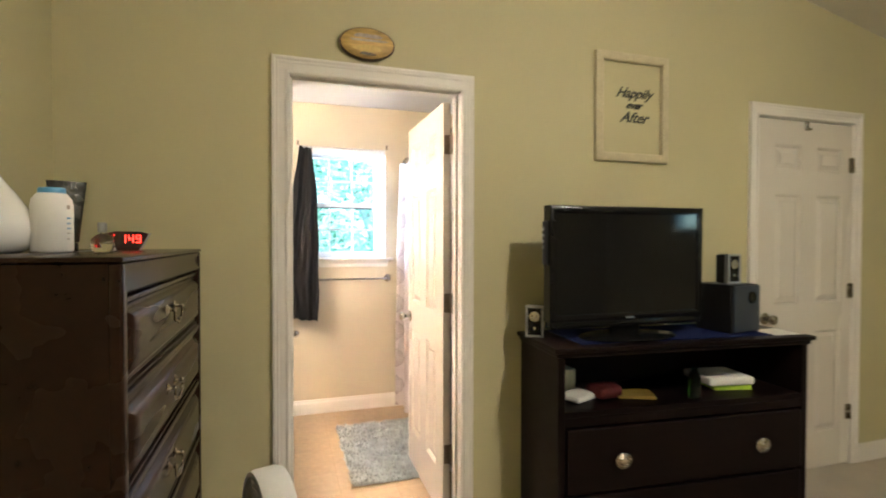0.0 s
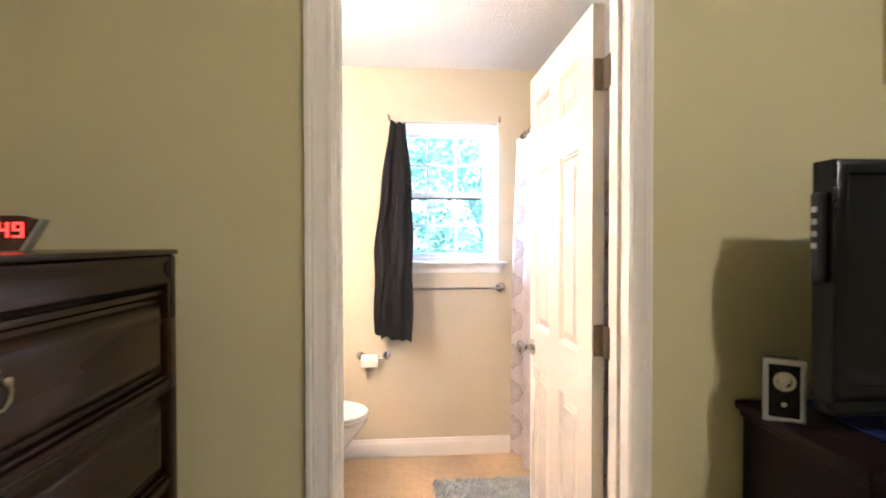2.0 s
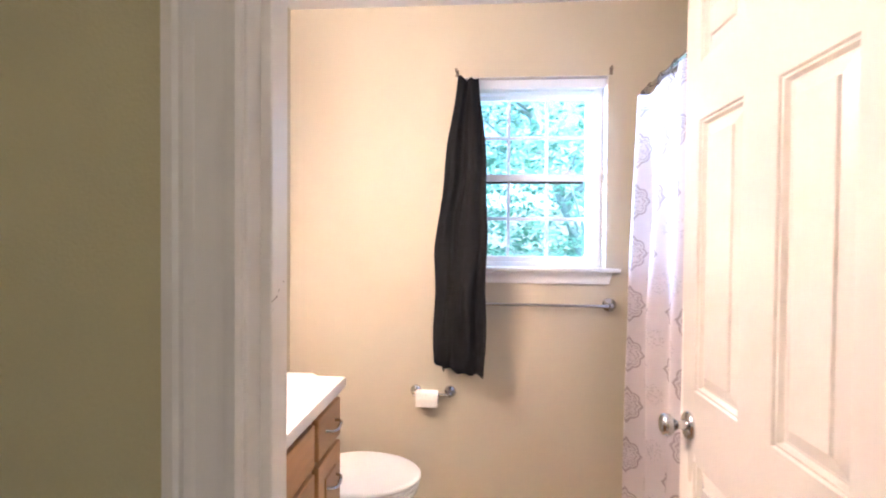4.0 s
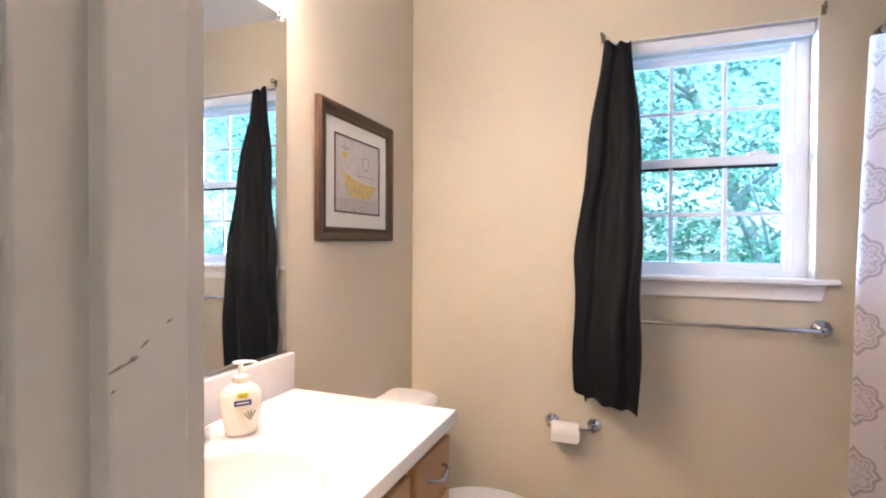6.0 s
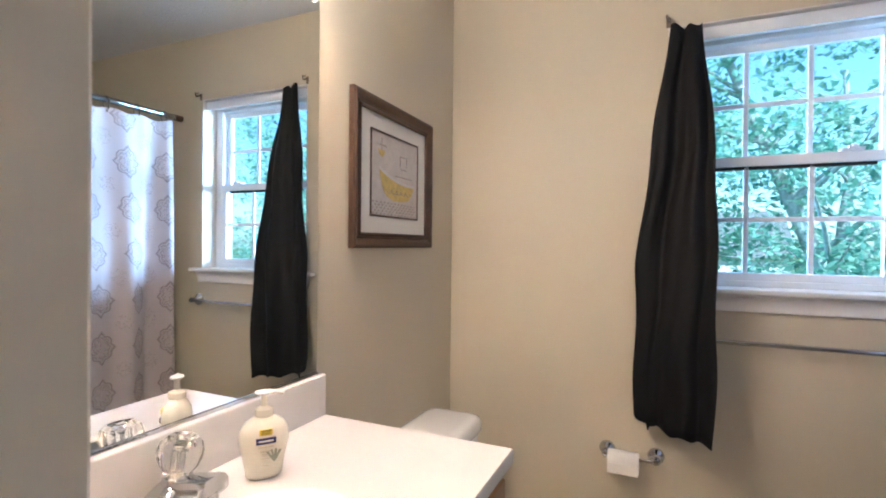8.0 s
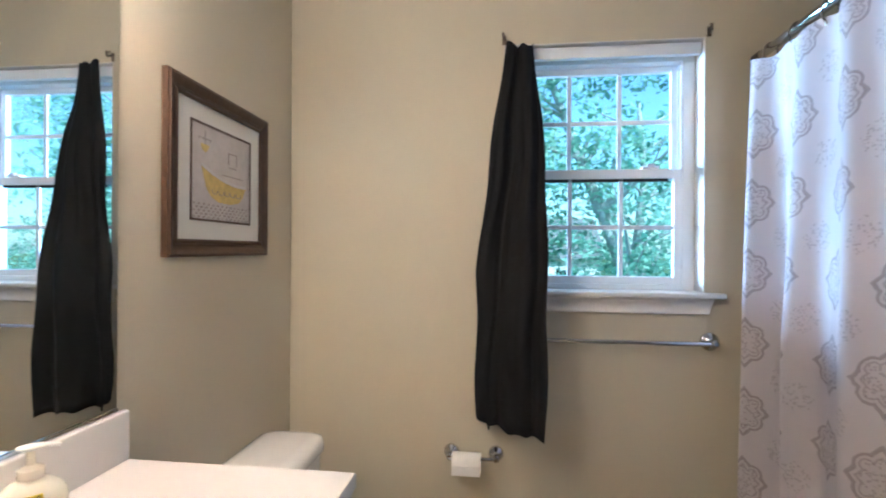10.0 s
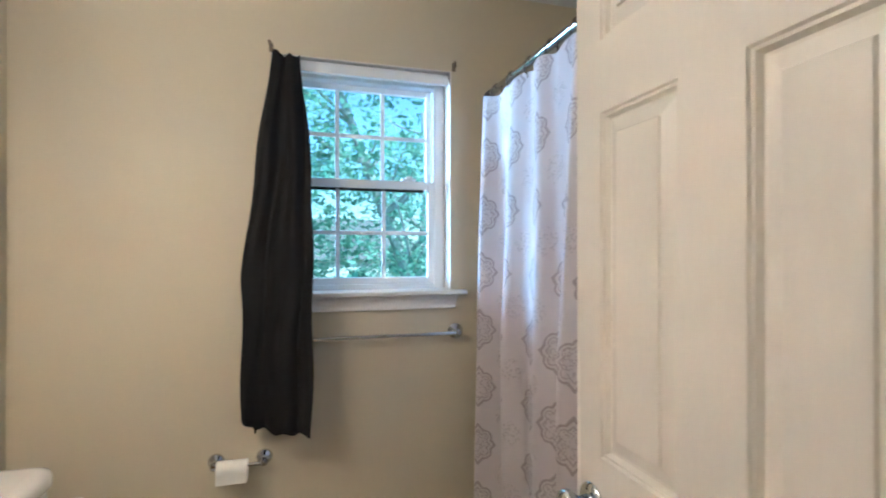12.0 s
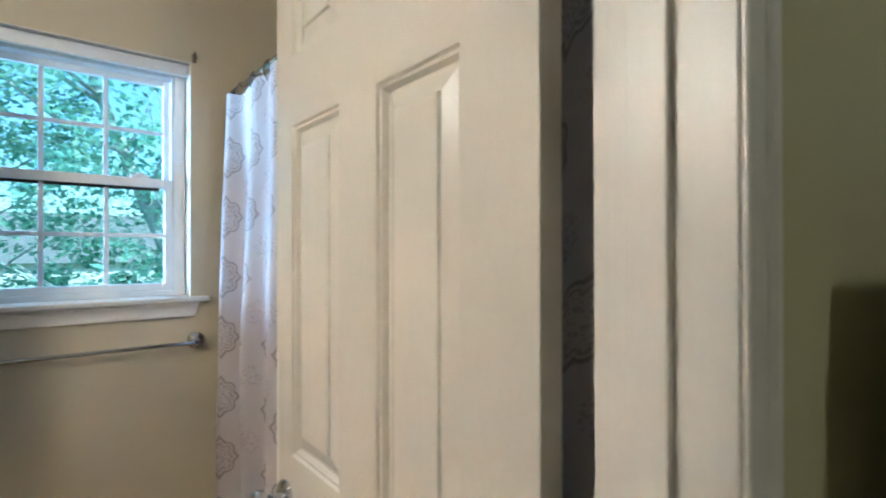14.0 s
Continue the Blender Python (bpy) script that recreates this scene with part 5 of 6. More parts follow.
b = B()
lathe(b, [(0, 0), (0.055, 0), (0.070, 0.006), (0.084, 0.025), (0.091, 0.050), (0.088, 0.075), (0.074, 0.105), (0.052, 0.140), (0.030, 0.170), (0.014, 0.195), (0.006, 0.208), (0, 0.211)], (0.572, 2.120, DZ + 0.001), None, 40)
solid("teardrop_diffuser", b, PORCELAIN, "glossy white teardrop scent diffuser on the dresser", "diffuser", smooth=70)

t = thing("powder_bottle", (0.695, 2.125, DZ), "white plastic bottle with a blue cap", "bottle")
turn = Matrix.Rotation(radians(20), 3, "Z")
b = B()
lathe(b, [(0, 0), (0.038, 0), (0.043, 0.004), (0.043, 0.115), (0.040, 0.130), (0.031, 0.143), (0.027, 0.146), (0, 0.146)], (0.695, 2.125, DZ + 0.001), turn, 28, 1.0, 0.72)
body = part("bottle", b, WHITE_PLASTIC, t, smooth=45)
b = B()
lathe(b, [(0, 0), (0.028, 0), (0.028, 0.011), (0.026, 0.013), (0, 0.013)], (0.695, 2.125, DZ + 0.146), turn, 24, 1.0, 0.8)
part("cap", b, BLUE_CAP, t, "blue cap", 40)
face = Matrix.Translation((0.695, 2.125, DZ)) @ pose(0, 0, 0, 0, 0, 38) @ pose(0.008, -0.0300, 0, 90, 0, 0)
for x, z, w, h, m_ in ((0.010, 0.112, 0.018, 0.010, INK), (0.012, 0.085, 0.016, 0.004, BLUE_CAP), (0.012, 0.072, 0.016, 0.003, BLUE_CAP), (0.012, 0.060, 0.016, 0.003, BLUE_CAP), (0.012, 0.048, 0.014, 0.002, INK), (0.012, 0.034, 0.012, 0.002, INK)):
    b = B()
    bx(b, x - w / 2, x + w / 2, z - h / 2, z + h / 2, -0.004, 0.0006 - 0.0, 0, 1, face)
    part("label_bar", b, m_, body)

t = thing("lotion_tube", (0.690, 2.228, DZ), "dark silver foil tube standing on its cap", "tube")
b = B()
c = Vector((0.690, 2.228, DZ + 0.001))
rows = []
for k in range(9):
    s = k / 8
    w, th = 0.026 + 0.018 * s, 0.020 * (1 - s) + 0.0012
    rows.append([b.verts.new(c + Matrix.Rotation(radians(25), 3, "Z") @ Vector((w * math.cos(a), th * math.sin(a), 0.024 + 0.162 * s))) for a in (2 * math.pi * q / 20 for q in range(20))])
for r, s in zip(rows, rows[1:]):
    for k in range(20):
        j = (k + 1) % 20
        b.faces.new((r[k], r[j], s[j], s[k]))
b.faces.new(rows[0][::-1])
b.faces.new(rows[-1])
part("tube", b, FOIL, t, smooth=60)
b = B()
lathe(b, [(0, 0), (0.024, 0), (0.024, 0.023), (0, 0.023)], c, None, 20)
part("cap", b, BLACK_GLOSS, t, smooth=40)

t = thing("perfume_bottle", (0.788, 2.168, DZ), "round clear glass perfume bottle with silver cap", "perfume")
b = B()
lathe(b, [(0, 0), (0.018, 0), (0.024, 0.006), (0.027, 0.018), (0.024, 0.034), (0.014, 0.044), (0.008, 0.047), (0.008, 0.052), (0, 0.052)], (0.788, 2.168, DZ + 0.001), None, 28)
part("bottle", b, GLASS, t, smooth=60)
b = B()
lathe(b, [(0, 0.05), (0.010, 0.05), (0.0105, 0.052), (0.0105, 0.074), (0.009, 0.076), (0, 0.076)], (0.788, 2.168, DZ + 0.001), None, 20)
part("cap", b, SILVER, t, "silver cap", 40)


def clock():
    m = Matrix.Translation((0.778, 2.425, DZ + 0.001)) @ pose(0, 0, 0, 0, 0, 20) @ Matrix.Diagonal((1.12, 1.12, 1.1, 1))
    t = thing("alarm_clock", (0.778, 2.425, DZ), "small black digital alarm clock with red digits", "clock")

    def put(a, c, d):
        return m @ Vector((a, d, c))

    b = B()
    outline(b, [(-0.026, 0.0), (0.026, 0.0), (0.050, 0.046), (0.030, 0.052), (-0.030, 0.052), (-0.050, 0.046)], put, -0.012, 0.03)
    part("case", b, mat("maroon_black_gloss", (0.030, 0.006, 0.008), 0.12, vary=0.1, bump=0, coat=0.3), t)
    for s in (-1, 1):
        b = B()
        outline(b, [(s * 0.026, 0.0), (s * 0.031, 0.0), (s * 0.056, 0.047), (s * 0.050, 0.047)], put, -0.015, 0.02)
        part("side_trim", b, SILVER, t, "silver side trim")
    segs = {"1": "bc", "4": "fgbc", "9": "abcdfg"}

    def seg(x, z, w, h):
        outline(b, [(x, z), (x + w, z), (x + w, z + h), (x, z + h)], put, -0.0128, -0.0124)

    for ch, x in (("1", -0.017), ("4", 0.001), ("9", 0.018)):
        z, w, h, k = 0.020, 0.0125, 0.022, 0.0028
        b = B()
        for q in segs[ch]:
            if q in "ad":
                seg(x, z + h - k if q == "a" else z, w, k)
            elif q == "g":
                seg(x, z + h / 2 - k / 2, w, k)
            else:
                seg(x + (w - k if q in "bc" else 0), z + (h / 2 if q in "bf" else 0), k, h / 2)
        part("digit", b, LED, t, "glowing red digit")
    for x, z, w in ((0.0005, 0.025, 0.0022), (0.0005, 0.034, 0.0022), (-0.034, 0.041, 0.004)):
        b = B()
        seg(x, z, w, 0.002)
        part("dot", b, LED, t, "glowing red dot")


clock()


# ---- bedroom: media chest and what stands on it ----
SM = pose(2.262, 2.385, 0, 0, 0, -4.5)       # front left corner of the top; u to the right, v to the wall
SL, SD, SZ = 1.215, 0.385, 0.940


def at(u, v, z):
    return SM @ Vector((u, v, z))


def media_chest():
    t = thing("media_chest", at(SL / 2, SD / 2, 0), "dark mahogany media chest with an open shelf and drawers", "media chest")

    def box(nm, u0, u1, v0, v1, z0, z1, bev=0.003, material=ESPRESSO_Z, parent=None, lab=""):
        b = B()
        bx(b, u0, u1, v0, v1, z0, z1, bev, 2, SM)
        return part(nm, b, material, parent or t, lab)

    b = B()
    bx(b, -0.022, SL + 0.022, -0.022, SD, SZ - 0.020, SZ, 0.004, 2, SM)
    bx(b, -0.010, SL + 0.010, -0.010, SD, SZ - 0.040, SZ - 0.020, 0.006, 2, SM)
    part("top", b, ESPRESSO_Z, t)
    box("side_panel", 0.0, 0.030, 0.0, SD, 0.05, SZ - 0.04)
    box("side_panel", SL - 0.030, SL, 0.0, SD, 0.05, SZ - 0.04)
    box("back_panel", 0.030, SL - 0.030, SD - 0.012, SD, 0.05, SZ - 0.04)
    box("shelf", 0.030, SL - 0.030, 0.004, SD - 0.012, 0.655, 0.680)
    box("shelf", 0.030, SL - 0.030, 0.010, SD - 0.012, 0.05, 0.075)
    box("rail", 0.030, SL - 0.030, 0.004, 0.030, 0.618, 0.655)
    box("plinth", 0.02, SL - 0.02, 0.012, SD - 0.02, 0.0, 0.05)
    for z0, z1 in ((0.352, 0.612), (0.085, 0.342)):
        d = box("drawer", 0.036, SL - 0.036, -0.008, 0.014, z0, z1, 0.006)
        for u in (0.27, SL - 0.27):
            b = B()
            p = at(u, -0.008, (z0 + z1) / 2)
            lathe(b, [(0, 0), (0.014, 0), (0.014, 0.006), (0.010, 0.010), (0.024, 0.018), (0.036, 0.024), (0.037, 0.027), (0.033, 0.029), (0.031, 0.0265), (0.027, 0.030), (0.022, 0.032), (0.019, 0.029), (0.014, 0.033), (0.008, 0.036), (0, 0.037)], p, (SM.to_3x3() @ Matrix.Rotation(radians(90), 3, "X")), 24, 1.0, 0.86)
            part("knob", b, NICKEL, d, "round pewter knob", 45)


media_chest()
b = B()
bx(b, 0.12, SL - 0.10, 0.035, SD - 0.02, SZ, SZ + 0.003, 0.001, 1, SM)
solid("table_runner", b, NAVY, "navy blue cloth runner over the media chest", "runner")


def television():
    z0, z1, w = 0.990, 1.512, 0.775
    TM = pose(2.285, 2.500, 0, 0, 0, -1.5)
    t = thing("television", TM @ Vector((w / 2, 0.03, SZ)), "black flat-screen television, switched off", "television")
    b = B()
    sweep(b, [(0.032, z0 + 0.062, -1, -1), (w - 0.032, z0 + 0.062, 1, -1), (w - 0.032, z1 - 0.034, 1, 1), (0.032, z1 - 0.034, -1, 1)],
          [(0.0, 0.006), (0.0, -0.004), (0.004, -0.008), (0.026, -0.008), (0.032, -0.003), (0.032, 0.05)], lambda a, c, d: TM @ Vector((a, d, c)), True)
    bx(b, 0.004, w - 0.004, -0.006, 0.05, z0, z0 + 0.032, 0.006, 2, TM)
    part("bezel", b, BLACK_GLOSS, t, smooth=40)
    b = B()
    bx(b, 0.030, w - 0.030, -0.002, 0.004, z0 + 0.060, z1 - 0.032, 0, 1, TM)
    part("screen", b, SCREEN, t, "dark glossy screen")
    b = B()
    bx(b, 0.02, w - 0.02, 0.02, 0.058, z0 + 0.03, z1 - 0.02, 0.01, 2, TM)
    bx(b, 0.12, w - 0.12, 0.055, 0.095, z0 + 0.08, z1 - 0.12, 0.015, 2, TM)
    part("back_case", b, BLACK_MATT, t)
    b = B()
    bx(b, w / 2 - 0.022, w / 2 + 0.022, -0.0095, -0.0075, z0 + 0.036, z0 + 0.044, 0.001, 1, TM)
    part("badge", b, SILVER, t, "small silver badge")
    b = B()
    lathe(b, [(0, 0), (0.20, 0), (0.203, 0.004), (0.19, 0.011), (0.08, 0.018), (0, 0.019)], TM @ Vector((w / 2, 0.01, SZ + 0.003)), TM.to_3x3(), 40, 1.15, 0.62)
    bx(b, w / 2 - 0.07, w / 2 + 0.07, 0.015, 0.045, SZ + 0.018, z0 + 0.06, 0.006, 2, TM)
    part("foot", b, BLACK_GLOSS, t, smooth=40)
    b = B()
    bx(b, -0.016, 0.004, 0.012, 0.040, 1.26, 1.445, 0.006, 2, TM)
    cp = part("control_strip", b, BLACK_MATT, t, "button strip on the side")
    for z in (1.41, 1.385, 1.36, 1.335):
        b = B()
        bx(b, -0.019, -0.0155, 0.018, 0.032, z - 0.006, z + 0.006, 0.0015, 1, TM)
        part("button", b, SILVER, cp)


television()


def desk_speaker(u, v, z, yaw, name="desk_speaker"):
    m = SM @ pose(u, v, z, 0, 0, yaw)
    t = thing(name, m.translation, "small black desktop speaker with silver rim", "speaker", "desktop speakers")
    b = B()
    bx(b, -0.038, 0.038, 0.010, 0.075, 0.0, 0.135, 0.012, 3, m)
    part("case", b, BLACK_MATT, t, smooth=40)
    b = B()
    sweep(b, [(-0.030, 0.008, -1, -1), (0.030, 0.008, 1, -1), (0.030, 0.127, 1, 1), (-0.030, 0.127, -1, 1)], [(0.0, 0.008), (0.0, 0.0), (0.004, -0.002), (0.010, 0.0), (0.010, 0.02)], lambda a, c, d: m @ Vector((a, d, c)), True)
    part("rim", b, SILVER, t, "silver front rim", 40)
    b = B()
    bx(b, -0.030, 0.030, 0.003, 0.008, 0.008, 0.127, 0, 1, m)
    part("grille", b, BLACK_GLOSS, t)
    b = B()
    lathe(b, [(0, 0.004), (0.012, 0.004), (0.020, 0.0), (0.022, 0.003), (0.0, 0.003)], m @ Vector((0, 0.002, 0.090)), m.to_3x3() @ Matrix.Rotation(radians(90), 3, "X"), 20)
    part("cone", b, CHROME, t, "bright metal driver cone", 40)
    b = B()
    lathe(b, [(0, 0.003), (0.006, 0.002), (0, 0.0)], m @ Vector((0, 0.002, 0.038)), m.to_3x3() @ Matrix.Rotation(radians(90), 3, "X"), 12)
    part("badge", b, CHROME, t, smooth=40)


desk_speaker(-0.004, 0.225, SZ + 0.001, -28)
t = thing("subwoofer", at(0.96, 0.16, SZ), "black cube subwoofer with a blue-grey front", "speaker")
SUBM = SM @ pose(0.888, 0.085, SZ + 0.004, 0, 0, 12) @ Matrix.Diagonal((0.92, 0.92, 0.97, 1))
b = B()
bx(b, 0, 0.205, 0.0, 0.20, 0, 0.225, 0.006, 2, SUBM)
part("case", b, BLACK_MATT, t)
b = B()
bx(b, 0.004, 0.201, -0.010, 0.0, 0.004, 0.221, 0.004, 2, SUBM)
part("front_panel", b, mat("dark_blue_panel", (0.018, 0.028, 0.045), 0.35, vary=0.15, bump=0), t, "dark blue-grey front panel")
b = B()
lathe(b, [(0.030, 0.0), (0.027, 0.006), (0.016, -0.004), (0, -0.004)], SUBM @ Vector((0.135, -0.011, 0.165)), SUBM.to_3x3() @ Matrix.Rotation(radians(90), 3, "X"), 20)
part("port", b, BLACK_GLOSS, t, smooth=40)
desk_speaker(0.962, 0.150, SZ + 0.224, 6)
b = B()
bx(b, 1.06, 1.21, 0.02, 0.16, SZ + 0.0015, SZ + 0.004, 0, 1, SM @ pose(0, 0, 0, 0, 0, 0))
solid("loose_paper", b, PAPER, "white loose sheet of paper on the chest", "paper")

# things in the open shelf
SH = 0.681


def slab(name, u0, u1, v0, v1, z0, z1, yaw, material, label, category, bev=0.003):
    b = B()
    c = SM @ pose((u0 + u1) / 2 + 0.04, (v0 + v1) / 2 + 0.055, 0, 0, 0, yaw)
    bx(b, -(u1 - u0) / 2, (u1 - u0) / 2, -(v1 - v0) / 2, (v1 - v0) / 2, z0, z1, bev, 2, c)
    return solid(name, b, material, label, category)


slab("folded_paper", 0.06, 0.20, 0.05, 0.16, SH, SH + 0.025, 25, PAPER, "crumpled white paper on the open shelf", "paper", 0.010)
slab("red_pouch", 0.19, 0.32, 0.05, 0.16, SH, SH + 0.055, 10, RED, "dark red cloth pouch on the open shelf", "pouch", 0.022)
slab("yellow_book", 0.31, 0.47, 0.03, 0.14, SH, SH + 0.014, -18, YELLOW, "thin yellow booklet on the open shelf", "book")
slab("white_box", 0.07, 0.17, 0.20, 0.27, SH, SH + 0.10, 5, PAPER, "small pale box at the back of the shelf", "box")
slab("lime_folder", 0.80, 0.98, 0.05, 0.20, SH, SH + 0.022, -8, LIME, "lime green folder on the open shelf", "folder")
slab("folded_paper", 0.76, 0.99, 0.04, 0.24, SH + 0.023, SH + 0.060, -4, PAPER, "stack of white papers on a lime folder", "papers", 0.012)
b = B()
lathe(b, [(0, 0), (0.024, 0), (0.026, 0.004), (0.026, 0.085), (0.020, 0.105), (0.012, 0.118), (0.012, 0.135), (0, 0.135)], at(0.665, 0.05, SH + 0.001), None, 20)
solid("drink_bottle", b, GREEN_GLASS, "dark green bottle on the open shelf", "bottle", smooth=50)


# ---- bedroom: wall decoration ----
def plaque():
    cx, cz = 1.575, 2.190
    t = thing("oval_plaque", (cx, WALL_Y, 2.108), "oval amber plaque resting on the door casing", "plaque")
    m = Matrix.Translation((cx, WALL_Y - 0.012, cz)) @ pose(0, 0, 0, 0, 0, 0).to_3x3().to_4x4() @ Matrix.Rotation(radians(90), 4, "X")
    b = B()
    lathe(b, [(0, -0.010), (0.116, -0.010), (0.119, 0.0), (0.117, 0.010), (0.112, 0.013), (0.110, 0.012), (0, 0.012)], m.translation, m.to_3x3(), 44, 1.0, 0.575)
    part("rim", b, DARK_EDGE, t, "dark brown rim", 45)
    b = B()
    lathe(b, [(0, 0.0125), (0.111, 0.0125), (0.109, 0.0145), (0.06, 0.0155), (0, 0.016)], m.translation, m.to_3x3(), 44, 1.0, 0.575)
    pic = part("picture", b, AMBER, t, "amber and grey glazed picture", 60)
    for z, w, h, m_ in ((0.030, 0.058, 0.011, INK), (0.012, 0.080, 0.006, PAPER_AGED), (-0.022, 0.064, 0.012, YELLOW_INK), (-0.044, 0.036, 0.006, DARK_EDGE)):
        b = B()
        outline(b, [(cx + w * math.cos(a) * (1 + 0.12 * math.sin(3 * a + z * 90)), cz + z + h * math.sin(a) * (1 + 0.3 * math.sin(2 * a + z * 60))) for a in (2 * math.pi * q / 28 for q in range(28))], lambda a, c, d: Vector((a, WALL_Y - d, c)), 0.0255, 0.0284)
        part("painted_band", b, m_, pic)


plaque()


def word_frame():
    x0, x1, z0, z1 = 2.700, 3.136, 1.762, 2.303
    Y = WALL_Y
    t = thing("word_frame", ((x0 + x1) / 2, Y, z0), "distressed cream wooden frame with black script lettering", "wall art")
    w = 0.042
    b = B()
    sweep(b, [(x0 + w, z0 + w, -1, -1), (x1 - w, z0 + w, 1, -1), (x1 - w, z1 - w, 1, 1), (x0 + w, z1 - w, -1, 1)],
          [(0.0, 0.0), (0.0, 0.022), (0.006, 0.026), (0.030, 0.026), (w, 0.020), (w, 0.0)], lambda a, c, d: Vector((a, Y - d, c)), True)
    part("frame", b, CREAM_WOOD, t, smooth=30)
    b = B()
    bx(b, x0 + w, x1 - w, Y - 0.004, Y - 0.001, z0 + w, z1 - w)
    back = part("backing", b, PAINT, t, "khaki backing board")
    for word, z, size in (("Happily", 2.108, 0.070), ("ever", 2.048, 0.052), ("After", 1.985, 0.076)):
        part("script_word", lettering(word, size, Matrix.Translation(((x0 + x1) / 2 + 0.012, Y - 0.006, z)) @ pose(0, 0, 0, 90, 0, 0), 0.0015, 0.55, 0.0012), BLACK_INK, back)


word_frame()


# ---- bedroom: desk fan and ceiling light ----
def fan():
    c = Vector((1.196, 2.24, 0.484))
    t = thing("fan", (c.x, c.y, 0), "white round floor fan standing by the doorway", "fan")
    m = Matrix.Rotation(radians(-74), 3, "Z") @ Matrix.Rotation(radians(90), 3, "X")
    b = B()
    lathe(b, [(0.165, -0.045), (0.180, -0.045), (0.185, -0.03), (0.185, 0.03), (0.180, 0.045), (0.165, 0.045), (0.163, 0.0), (0.165, -0.045)], c, m, 48)
    part("shroud", b, WHITE_PLASTIC, t, smooth=45)
    for side in (-1, 1):
        b = B()
        for r in [0.02 + 0.012 * k for k in range(12)]:
            tube(b, [c + m @ Vector((r * math.cos(a), r * math.sin(a), side * (0.052 - 0.10 * (r / 0.17) ** 2 * 0.12))) for a in (2 * math.pi * q / 32 for q in range(33))], 0.0012, 4, False)
        for q in range(8):
            a = 2 * math.pi * q / 8
            tube(b, [c + m @ Vector((0.015 * math.cos(a), 0.015 * math.sin(a), side * 0.053)), c + m @ Vector((0.170 * math.cos(a + 0.3), 0.170 * math.sin(a + 0.3), side * 0.042))], 0.0015, 4)
        part("grille", b, WHITE_PLASTIC, t)
    b = B()
    lathe(b, [(0, -0.035), (0.040, -0.030), (0.042, 0.030), (0, 0.040)], c, m, 20)
    for q in range(4):
        a = 2 * math.pi * q / 4
        r = m @ Matrix.Rotation(a, 3, "Z")
        vs = [b.verts.new(c + r @ Vector(p)) for p in ((0.035, -0.02, -0.012), (0.145, -0.05, -0.016), (0.150, 0.04, 0.016), (0.035, 0.02, 0.012))]
        b.faces.new(vs)
    part("blades", b, SILVER, t)
    b = B()
    tube(b, [(c.x, c.y, 0.02), (c.x, c.y, 0.32)], 0.014, 12)
    lathe(b, [(0, 0), (0.15, 0), (0.15, 0.012), (0.05, 0.028), (0, 0.03)], (c.x, c.y, 0), None, 32)
    part("stand", b, WHITE_PLASTIC, t, smooth=40)


fan()

t = thing("ceiling_light", (2.58, 0.3, 2.92), "lit glass bowl light under the sloping ceiling", "ceiling lamp")
b = B()
tube(b, [(2.58, 0.3, 2.99), (2.58, 0.3, roof(2.58))], 0.012, 10)
lathe(b, [(0, 0.05), (0.09, 0.04), (0.10, 0.0), (0, 0.0)], (2.58, 0.3, 2.96), None, 24)
part("rod", b, BRONZE, t)
b = B()
lathe(b, [(0, -0.085), (0.05, -0.075), (0.09, -0.045), (0.105, 0.0), (0.0, 0.0)], (2.58, 0.3, 2.957), None, 28)
part("bowl", b, CEIL_BULB, t, "lit frosted glass bowl", 60)

t = thing("window_bedroom", (BED_R + 0.06, -0.40, wz0), "white framed bedroom window", "window", kind="structure")
b = B()
for q in ((wy0, wy0 + 0.04, wz0, wz1), (wy1 - 0.04, wy1, wz0, wz1), (wy0 + 0.04, wy1 - 0.04, wz0, wz0 + 0.04), (wy0 + 0.04, wy1 - 0.04, wz1 - 0.04, wz1), (wy0 + 0.04, wy1 - 0.04, (wz0 + wz1) / 2 - 0.02, (wz0 + wz1) / 2 + 0.02)):
    bx(b, BED_R + 0.03, BED_R + 0.09, q[0], q[1], q[2], q[3], 0.003, 1)
part("window_frame", b, VINYL, t)
b = B()
bx(b, BED_R + 0.055, BED_R + 0.06, wy0 + 0.04, wy1 - 0.04, wz0 + 0.04, wz1 - 0.04)
part("pane", b, PANE, t).visible_shadow = False

# ---- outdoors ----
bm = B()
GZ = -2.9
bx(bm, -300, 300, -300, 300, GZ - 0.5, GZ)
solid("ground", bm, GRASS, "sunlit green lawn far below the window", "lawn", "structure")


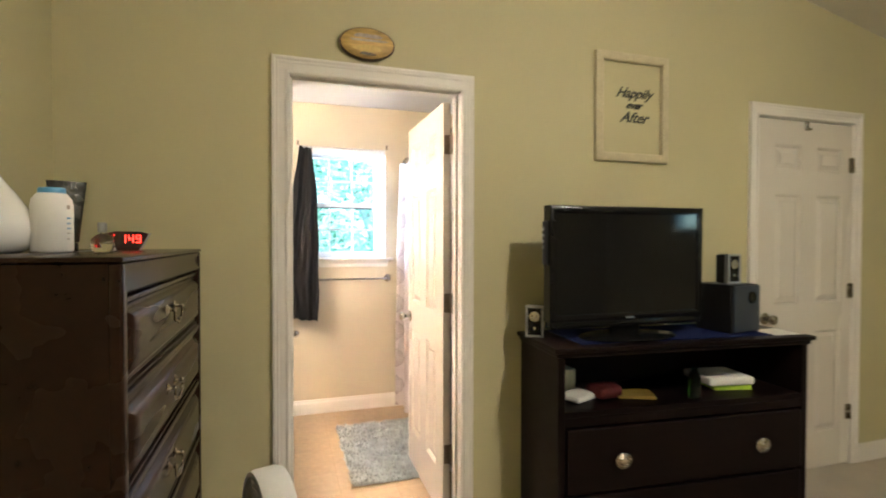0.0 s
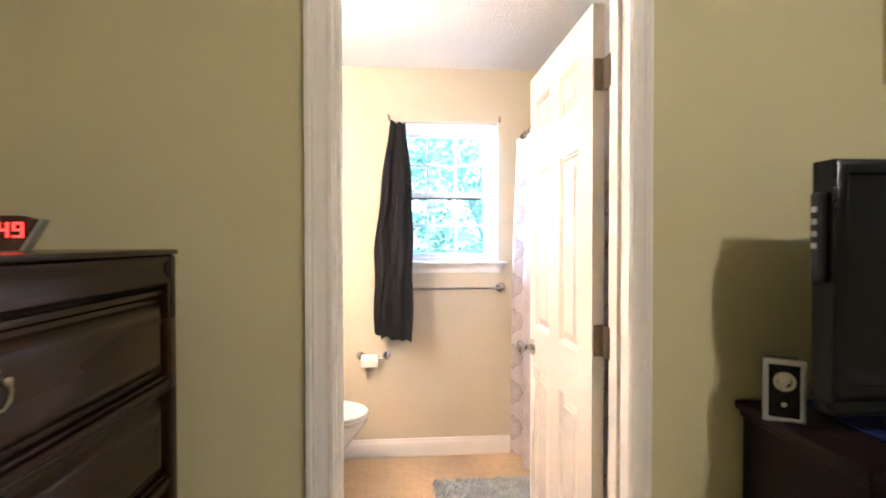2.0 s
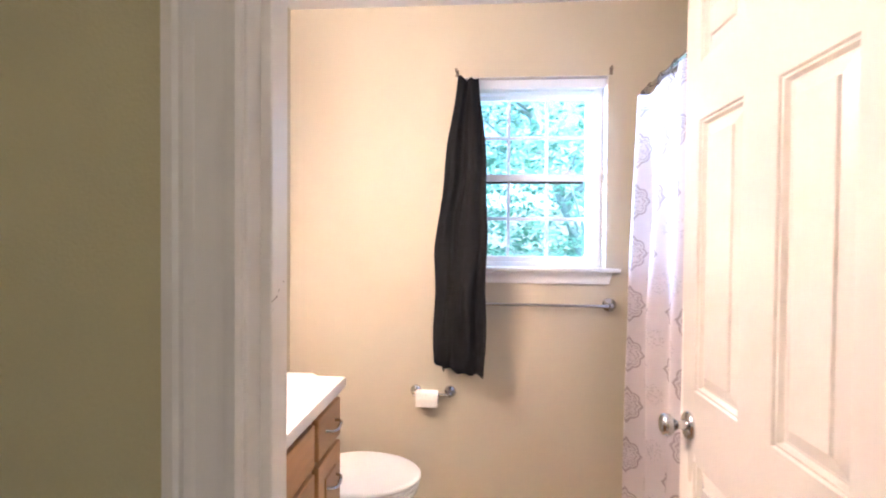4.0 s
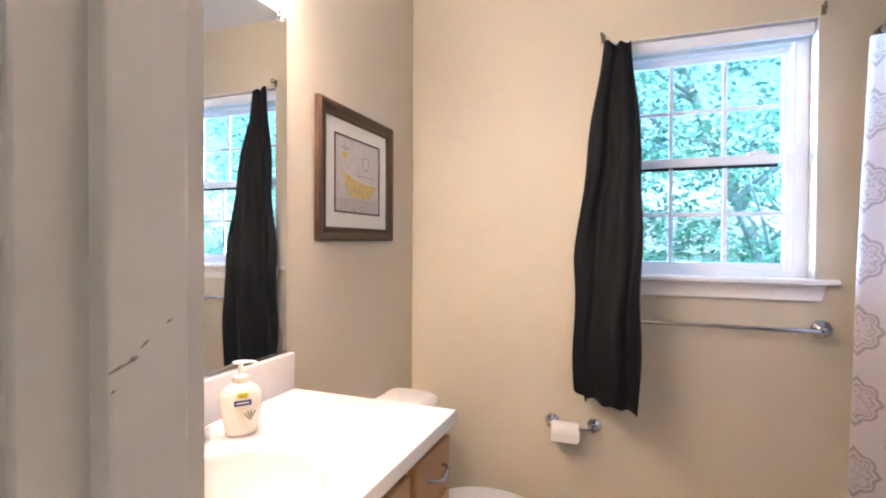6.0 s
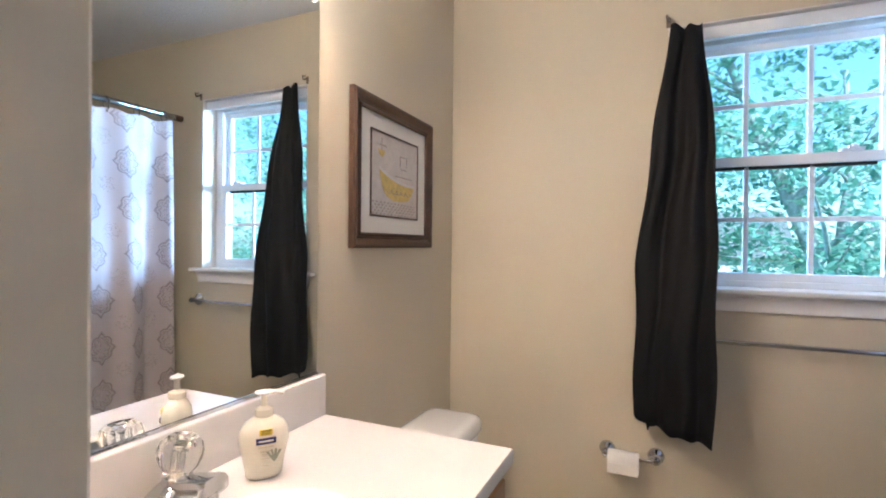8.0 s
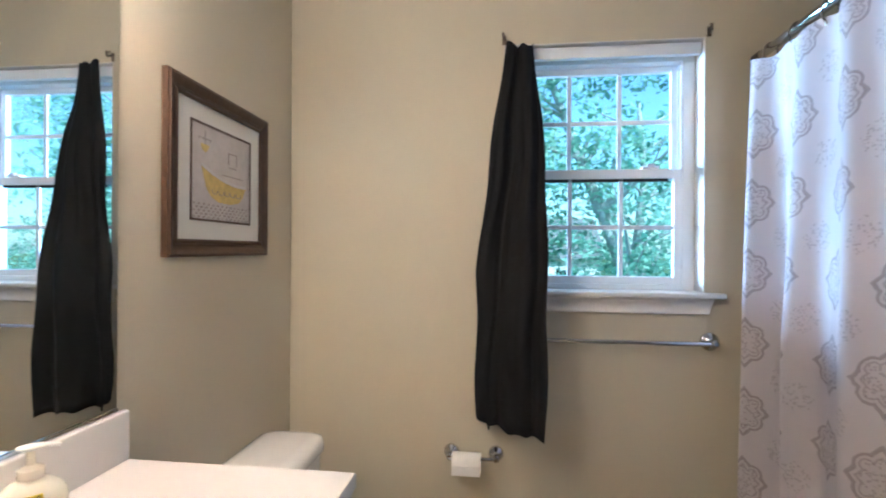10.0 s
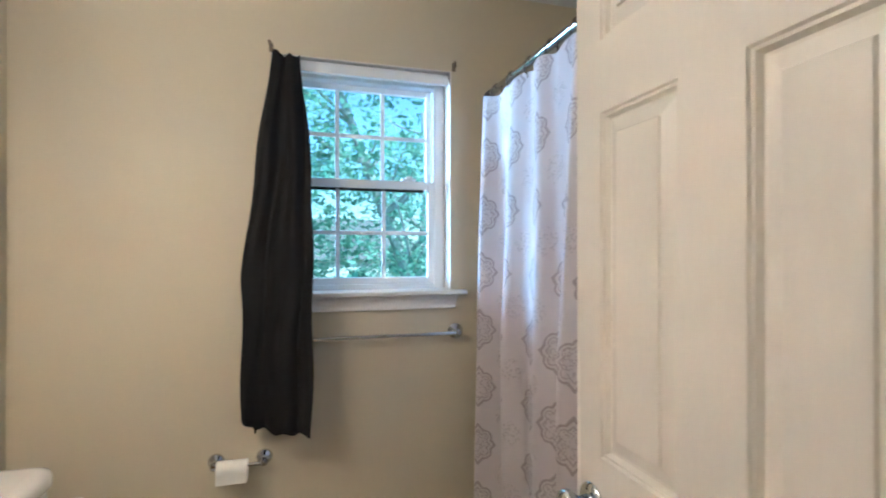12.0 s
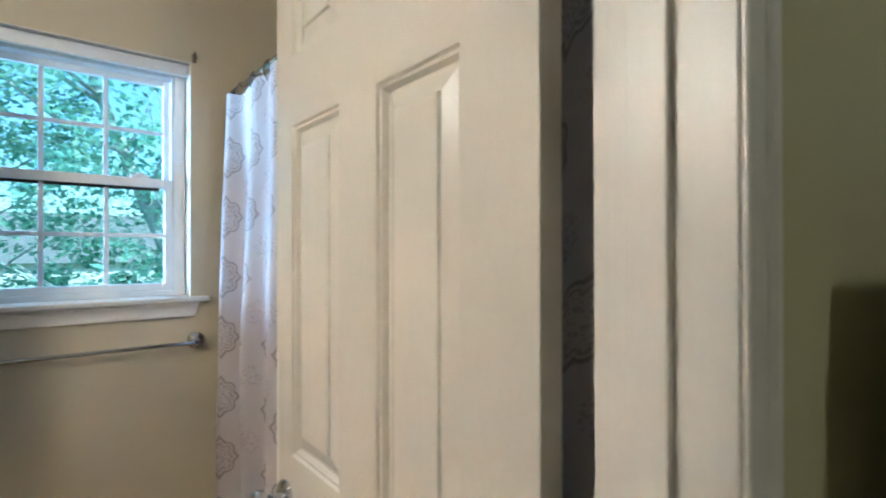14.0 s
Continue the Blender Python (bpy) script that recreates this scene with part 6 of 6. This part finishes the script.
def tree(x, y, trunk_r, height, crown, n, seed, label, lean=0.0, leaf=(0.032, 0.066)):
    rnd = random.Random(seed)
    t = thing("tree", (x, y, GZ), label, "tree", "trees outside the window")
    b = B()
    pts = []
    for k in range(13):
        h = height * 0.85 * k / 12
        pts.append((x + lean * h * h + 0.07 * math.sin(k * 0.9 + seed), y + 0.10 * math.cos(k * 1.1), GZ + h))
    tube(b, pts, [trunk_r * (1 - 0.065 * k) for k in range(13)], 12)
    for k in range(22):
        i = 4 + k % 8
        a = rnd.uniform(0, 6.28)
        L = rnd.uniform(1.0, 2.4)
        p = Vector(pts[i])
        bend = rnd.uniform(-0.5, 0.5)
        q = [p + Vector((math.cos(a + bend * s) * L * s, math.sin(a + bend * s) * L * s, L * 0.6 * s ** 1.3 + 0.05 * math.sin(7 * s + k))) for s in (0, 0.2, 0.4, 0.6, 0.8, 1.0)]
        r = trunk_r * (0.42 - 0.022 * i)
        tube(b, q, [r, r * 0.8, r * 0.62, r * 0.45, r * 0.28, r * 0.12], 7)
    part("trunk", b, BARK, t, smooth=60)
    verts, faces = [], []
    cx, cy, cz, rx, ry, rz = crown
    # sprays of drooping leaves along twigs, with gaps of sky between the sprays
    while len(faces) < n:
        c = Vector((cx + rx * rnd.uniform(-1, 1), cy + ry * rnd.uniform(-1, 1), cz + rz * rnd.uniform(-1, 1)))
        if noise.noise(c * 1.1 + Vector((seed, 0, 0))) < -0.08:
            continue
        a, L = rnd.uniform(0, 6.28), rnd.uniform(0.3, 0.7)
        twig = Vector((math.cos(a), math.sin(a), rnd.uniform(-0.35, 0.2)))
        for _ in range(rnd.randint(14, 26)):
            f = rnd.random()
            p = c + twig * (L * f) + Vector((rnd.gauss(0, 0.07), rnd.gauss(0, 0.07), rnd.gauss(0, 0.05) - 0.1 * f * f))
            s = rnd.uniform(*leaf)
            u = Vector((rnd.gauss(0, 1), rnd.gauss(0, 1), rnd.gauss(-0.25, 0.45))).normalized()
            v = u.cross(Vector((rnd.gauss(0, 0.5), rnd.gauss(0, 0.5), 1))).normalized()
            k = len(verts)
            mid = p - Vector((0, 0, s * 0.12))
            verts += [p - u * s, mid - u * s * 0.2 + v * s * 0.55, p + u * s, mid - u * s * 0.2 - v * s * 0.55]
            faces.append((k, k + 1, k + 2, k + 3))
    me = bpy.data.meshes.new("crown")
    me.from_pydata(verts, [], faces)
    me.materials.append(LEAF)
    ob = new("crown", me)
    ob.parent = t
    ob.matrix_parent_inverse = SPOTS[t.name].inverted()
    tagged(ob, kind="stuff")


tree(3.45, 9.6, 0.16, 8.5, (2.9, 9.3, 1.9, 2.6, 1.3, 3.2), 30000, 3, "broad green maple close outside the window", -0.035)
tree(-0.4, 11.5, 0.18, 9.0, (-0.4, 11.3, 2.0, 2.2, 1.3, 3.4), 17000, 5, "leafy green tree outside the window")
tree(7.4, 12.5, 0.22, 9.0, (7.2, 12.2, 1.8, 2.6, 1.3, 3.4), 17000, 8, "leafy green tree beyond the window")
tree(-3.8, 14.5, 0.24, 10.0, (-3.8, 14.3, 2.2, 3.0, 1.5, 3.8), 8000, 9, "tall leafy green tree in the distance")
tree(5.2, 17.5, 0.24, 10.0, (5.2, 17.5, 1.0, 4.2, 1.5, 3.6), 22000, 12, "tall leafy green tree in the distance")
tree(11.0, 17.5, 0.24, 10.0, (11.0, 17.5, 1.8, 4.0, 1.5, 4.2), 12000, 14, "tall leafy green tree in the distance")


def far_house():
    x0, x1, y0, y1, z1 = -2.0, 6.5, 30.0, 38.0, 0.9
    t = thing("house", ((x0 + x1) / 2, y0, GZ), "pale sided neighbouring house beyond the trees", "house")
    b = B()
    bx(b, x0, x1, y0, y1, GZ, z1)
    wall = part("wall", b, SIDING, t)
    b = B()
    outline(b, [(y0 - 0.4, z1), (y1 + 0.4, z1), ((y0 + y1) / 2, z1 + 2.4)], lambda a, cc, d: Vector((d, a, cc)), x0 - 0.3, x1 + 0.3)
    part("roof", b, ROOF, t)
    for x in (-0.8, 1.6, 4.2):
        b = B()
        bx(b, x, x + 0.9, y0 - 0.05, y0 - 0.01, -1.0, 0.3)
        part("window", b, BLACK_GLOSS, wall, "dark window")


far_house()
